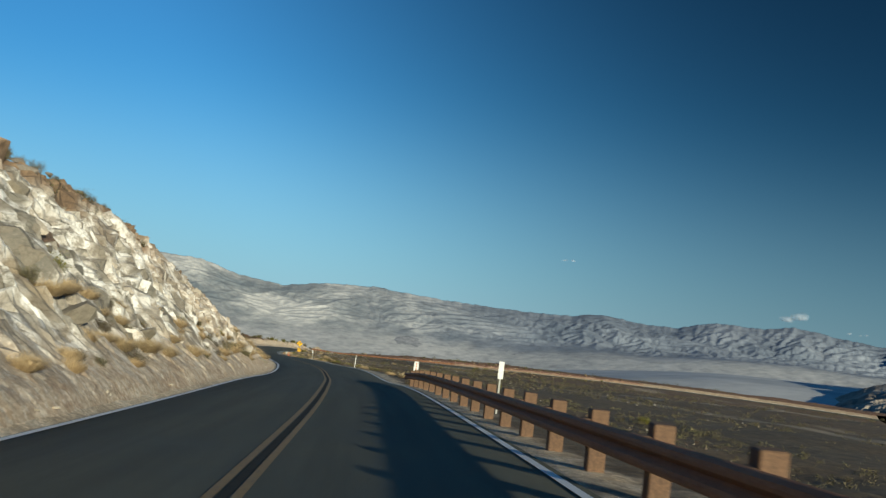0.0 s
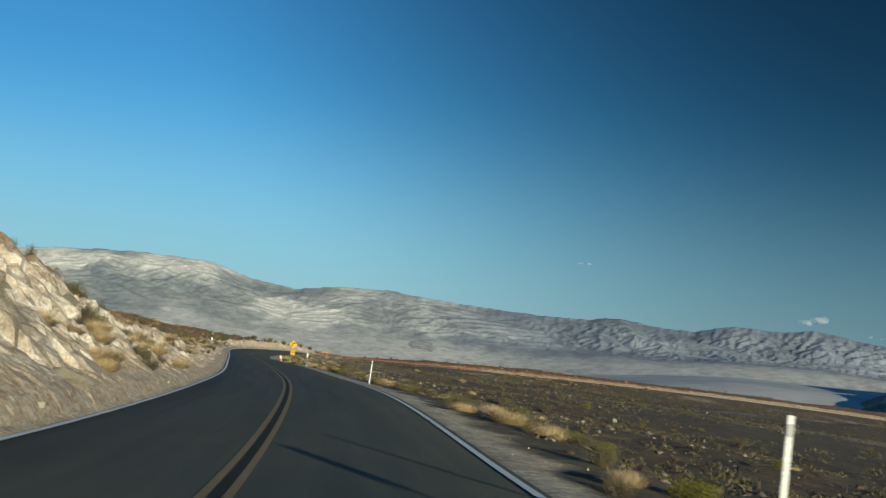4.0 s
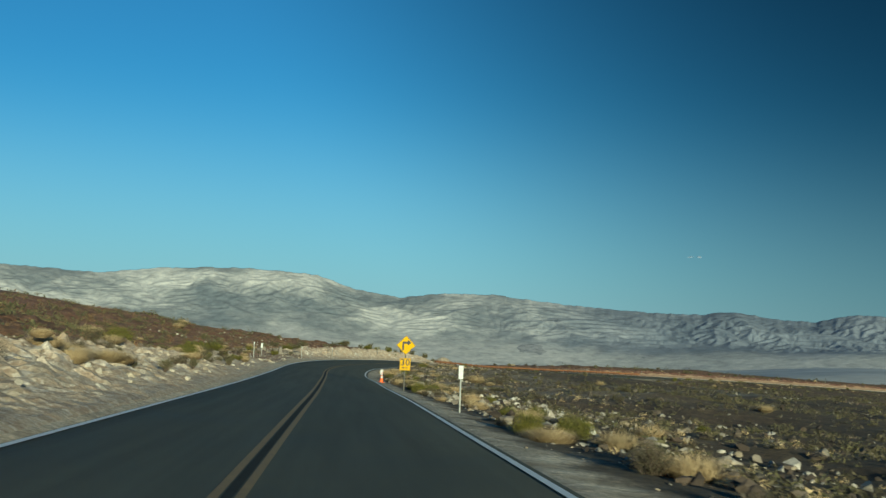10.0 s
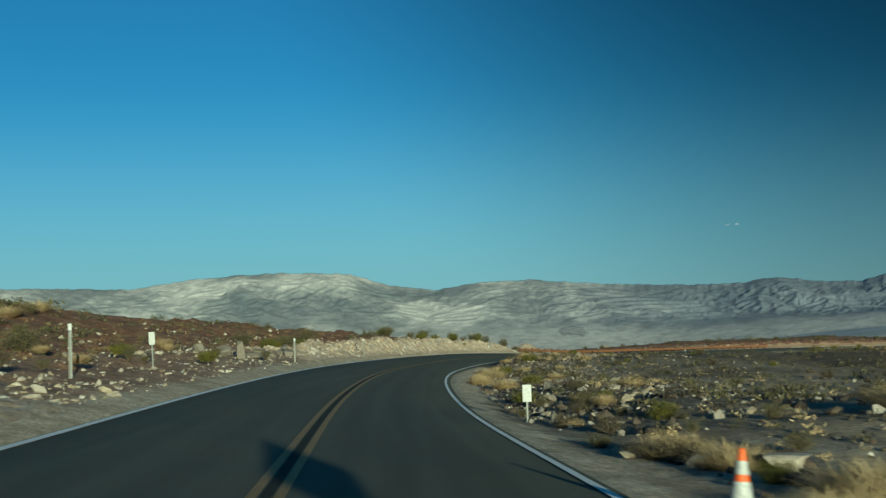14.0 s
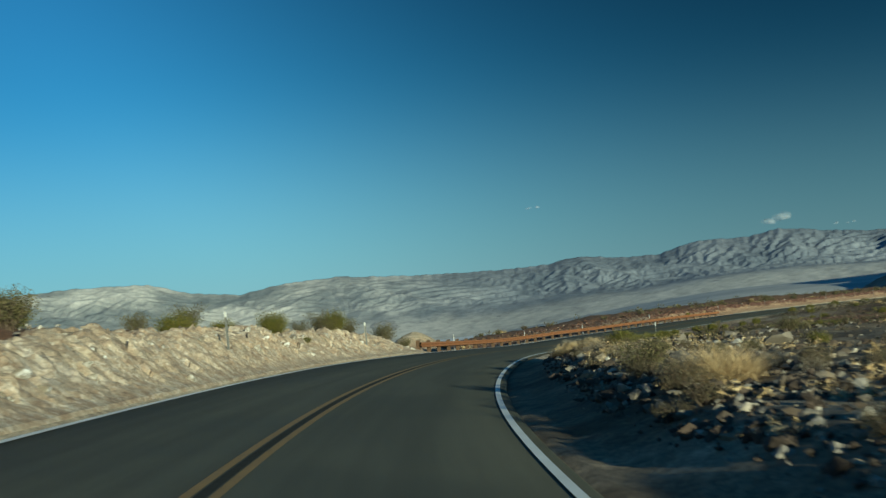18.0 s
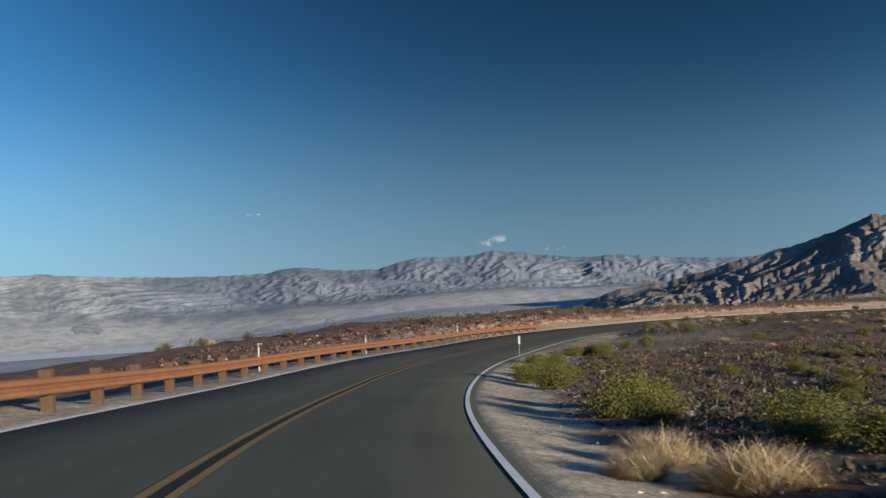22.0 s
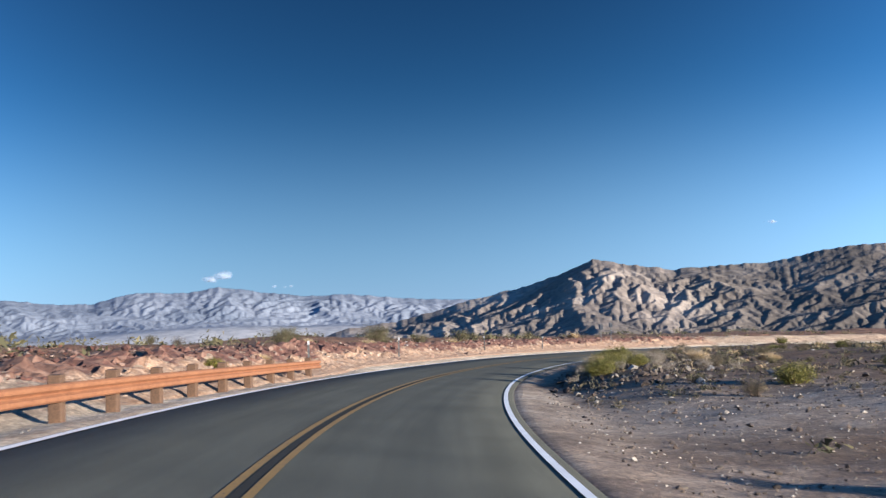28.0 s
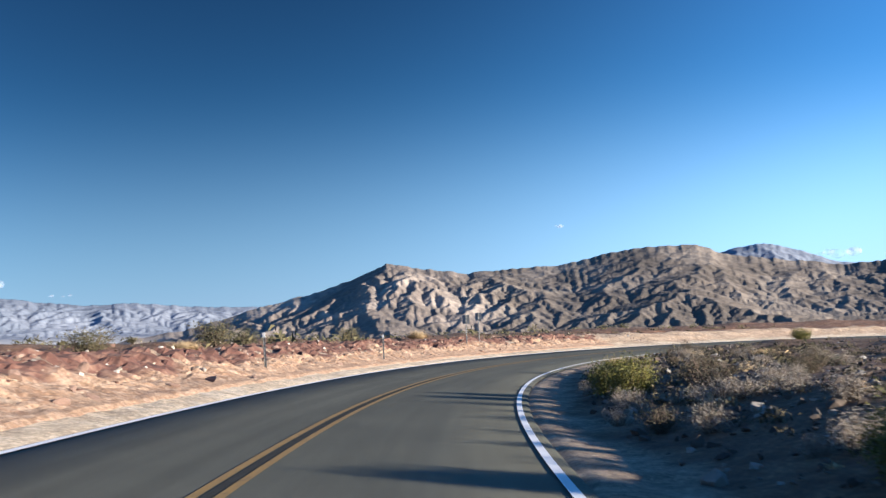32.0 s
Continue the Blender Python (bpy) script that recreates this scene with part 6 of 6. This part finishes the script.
grey_meshes = []
for k in range(5):
    me = face_meshes[k + 6].copy()
    me.materials.clear()
    me.materials.append(M_GREYROCK if k < 3 else M_PALESTONE)
    grey_meshes.append(me)
for k in range(90):                                       # big blocks set in the face
    s = 8 + 84 * frng.random() ** 1.2
    h, toe, wid = (float(keyed(LEFT, s, c)) for c in (1, 2, 3))
    up = frng.uniform(0.12, 0.8)
    size = frng.uniform(0.3, 0.95) * min(1, h / 5.5)
    ob = new("rock", grey_meshes[k % 5])
    ob.parent = rock_face
    ob.matrix_parent_inverse = inv
    ob.matrix_basis = Matrix.Translation(place(s, -(HALF + toe + wid * up), 0.05)) @ Matrix.Rotation(frng.uniform(0, 6.28), 4, "Z") @ Matrix.Rotation(frng.uniform(-0.9, 0.9), 4, "X") @ Matrix.Diagonal((size, size, size, 1))

# ---- far scrub ----
def scrub(name, seed, rows, mat, label):
    rng = np.random.default_rng(seed)
    V, F = [], []
    x, y, z0, b, rx, ry = road_at(rows[:, 0])
    px, py, pz = x + rx * rows[:, 1], y + ry * rows[:, 1], ground_z(rows[:, 0], rows[:, 1])
    o = 0
    for i in range(len(rows)):
        n = 44
        r = rows[i, 2]
        c = rng.normal(size=(n, 3)) * np.array([0.42, 0.42, 0.28]) * r
        c[:, 2] = np.abs(c[:, 2]) + 0.05 * r
        u, w = rng.normal(size=(n, 3)) * 0.115 * r, rng.normal(size=(n, 3)) * 0.085 * r
        q = np.stack([c - u, c + w, c + u], 1).reshape(-1, 3) + np.array([px[i], py[i], pz[i]])
        V.append(q)
        F.append(np.arange(3 * n).reshape(-1, 3) + o)
        o += 3 * n
    ob = link_mesh(name, np.vstack(V), np.vstack(F), mat, smooth_faces=False)
    return tagged(ob, label, "scrub", kind="stuff")


scrub("desert_scrub", 61, np.vstack([spots(1500, 20, 560, 12, 60, 0.3, 0.8), spots(2600, 60, 250, 6.5, 34, 0.12, 0.45), spots(2600, 345, 428, 7.0, 32, 0.15, 0.5, 1.2), spots(900, 458, 545, 5.5, 16, 0.12, 0.4), spots(700, 40, 400, 8, 90, 0.3, 0.9), spots(1100, 40, 430, 50, 170, 0.4, 1.1)]), M_GREY, "low grey-brown scrub dotted over the plain")
scrub("desert_scrub", 62, np.vstack([spots(2200, 70, 300, 7, 70, 0.15, 0.55, 1.3), spots(900, 20, 300, -12, -110, 0.4, 1.2), spots(2600, 95, 300, -9, -34, 0.18, 0.55, 1.2), spots(700, 340, 560, 8, 60, 0.2, 0.7), spots(300, 460, 640, -8, -40, 0.4, 1.2)]), M_OLIVE, "olive and rust scrub over the hillside")
scrub("desert_scrub", 63, np.vstack([spots(2600, 95, 310, -8.5, -40, 0.15, 0.45, 1.1), spots(500, 0, 100, -12, -40, 0.25, 0.7)]), M_RUSTY, "dry rust-brown scrub over the hillside")
scrub("desert_scrub", 64, np.vstack([spots(120, 458, 545, 5.5, 14, 0.12, 0.35), spots(300, 298, 345, 5, 12, 0.12, 0.35), spots(500, 150, 300, 5.6, 20, 0.1, 0.3)]), M_STRAW, "small pale dry shrubs among the stones")


# ---- clouds ----
def cloudy(nt, bsdf):
    n = nnoise(nt, coords(nt), 0.022, 6, 0.65)
    clear = nt.nodes.new("ShaderNodeBsdfTransparent")
    white = nt.nodes.new("ShaderNodeBsdfDiffuse")
    white.inputs[0].default_value = (0.85, 0.86, 0.88, 1)
    mx = nt.nodes.new("ShaderNodeMixShader")
    out = nt.nodes["Material Output"]
    nt.links.new(ramp(nt, n, [(0.36, (0, 0, 0)), (0.68, (0.22,) * 3)]), mx.inputs[0])
    nt.links.new(clear.outputs[0], mx.inputs[1])
    back = nt.nodes.new("ShaderNodeBsdfTranslucent")
    back.inputs[0].default_value = (0.85, 0.86, 0.88, 1)
    both = nt.nodes.new("ShaderNodeMixShader")
    nt.links.new(white.outputs[0], both.inputs[1])
    nt.links.new(back.outputs[0], both.inputs[2])
    nt.links.new(both.outputs[0], mx.inputs[2])
    nt.links.new(mx.outputs[0], out.inputs["Surface"])


M_CLOUD = material("thin_cloud", cloudy)


def cloud(az, el, w, h, seed, puffs=10):
    rng = random.Random(seed)
    bm = bmesh.new()
    c = MID + heading(az, el) * 4640
    side = heading(az - 90)
    for _ in range(puffs):
        u = rng.uniform(-1, 1)
        r = h * rng.uniform(0.35, 0.75) * (1 - 0.55 * abs(u))
        at = side * (u * w * 0.5) + Vector((0, 0, rng.uniform(-0.2, 0.5) * h * (1 - abs(u)))) + heading(az) * rng.uniform(-10, 10)
        bmesh.ops.create_icosphere(bm, subdivisions=2, radius=r, matrix=Matrix.Translation(at) @ Matrix.Diagonal((1.5, 1.5, 0.8, 1)))
    for v in bm.verts:
        v.co += Vector(noise.noise_vector(v.co * 0.05)) * h * 0.18
    ob = part("cloud", bm, M_CLOUD, None, "", True)
    ob.location = c
    tagged(ob, "small thin white cloud over the mountains", "cloud", "small clouds", "stuff")


cloud(-31.5, 1.12, 46, 40, 1, 5)
cloud(-30.7, 1.0, 44, 28, 2, 4)
cloud(-34.2, 0.62, 110, 14, 3, 4)
cloud(-19.6, 3.0, 60, 14, 4, 7)
cloud(-57.6, 2.9, 44, 14, 5, 7)
cloud(-70.6, 0.95, 150, 40, 6, 6)
cloud(-73.5, 0.9, 160, 36, 7, 6)
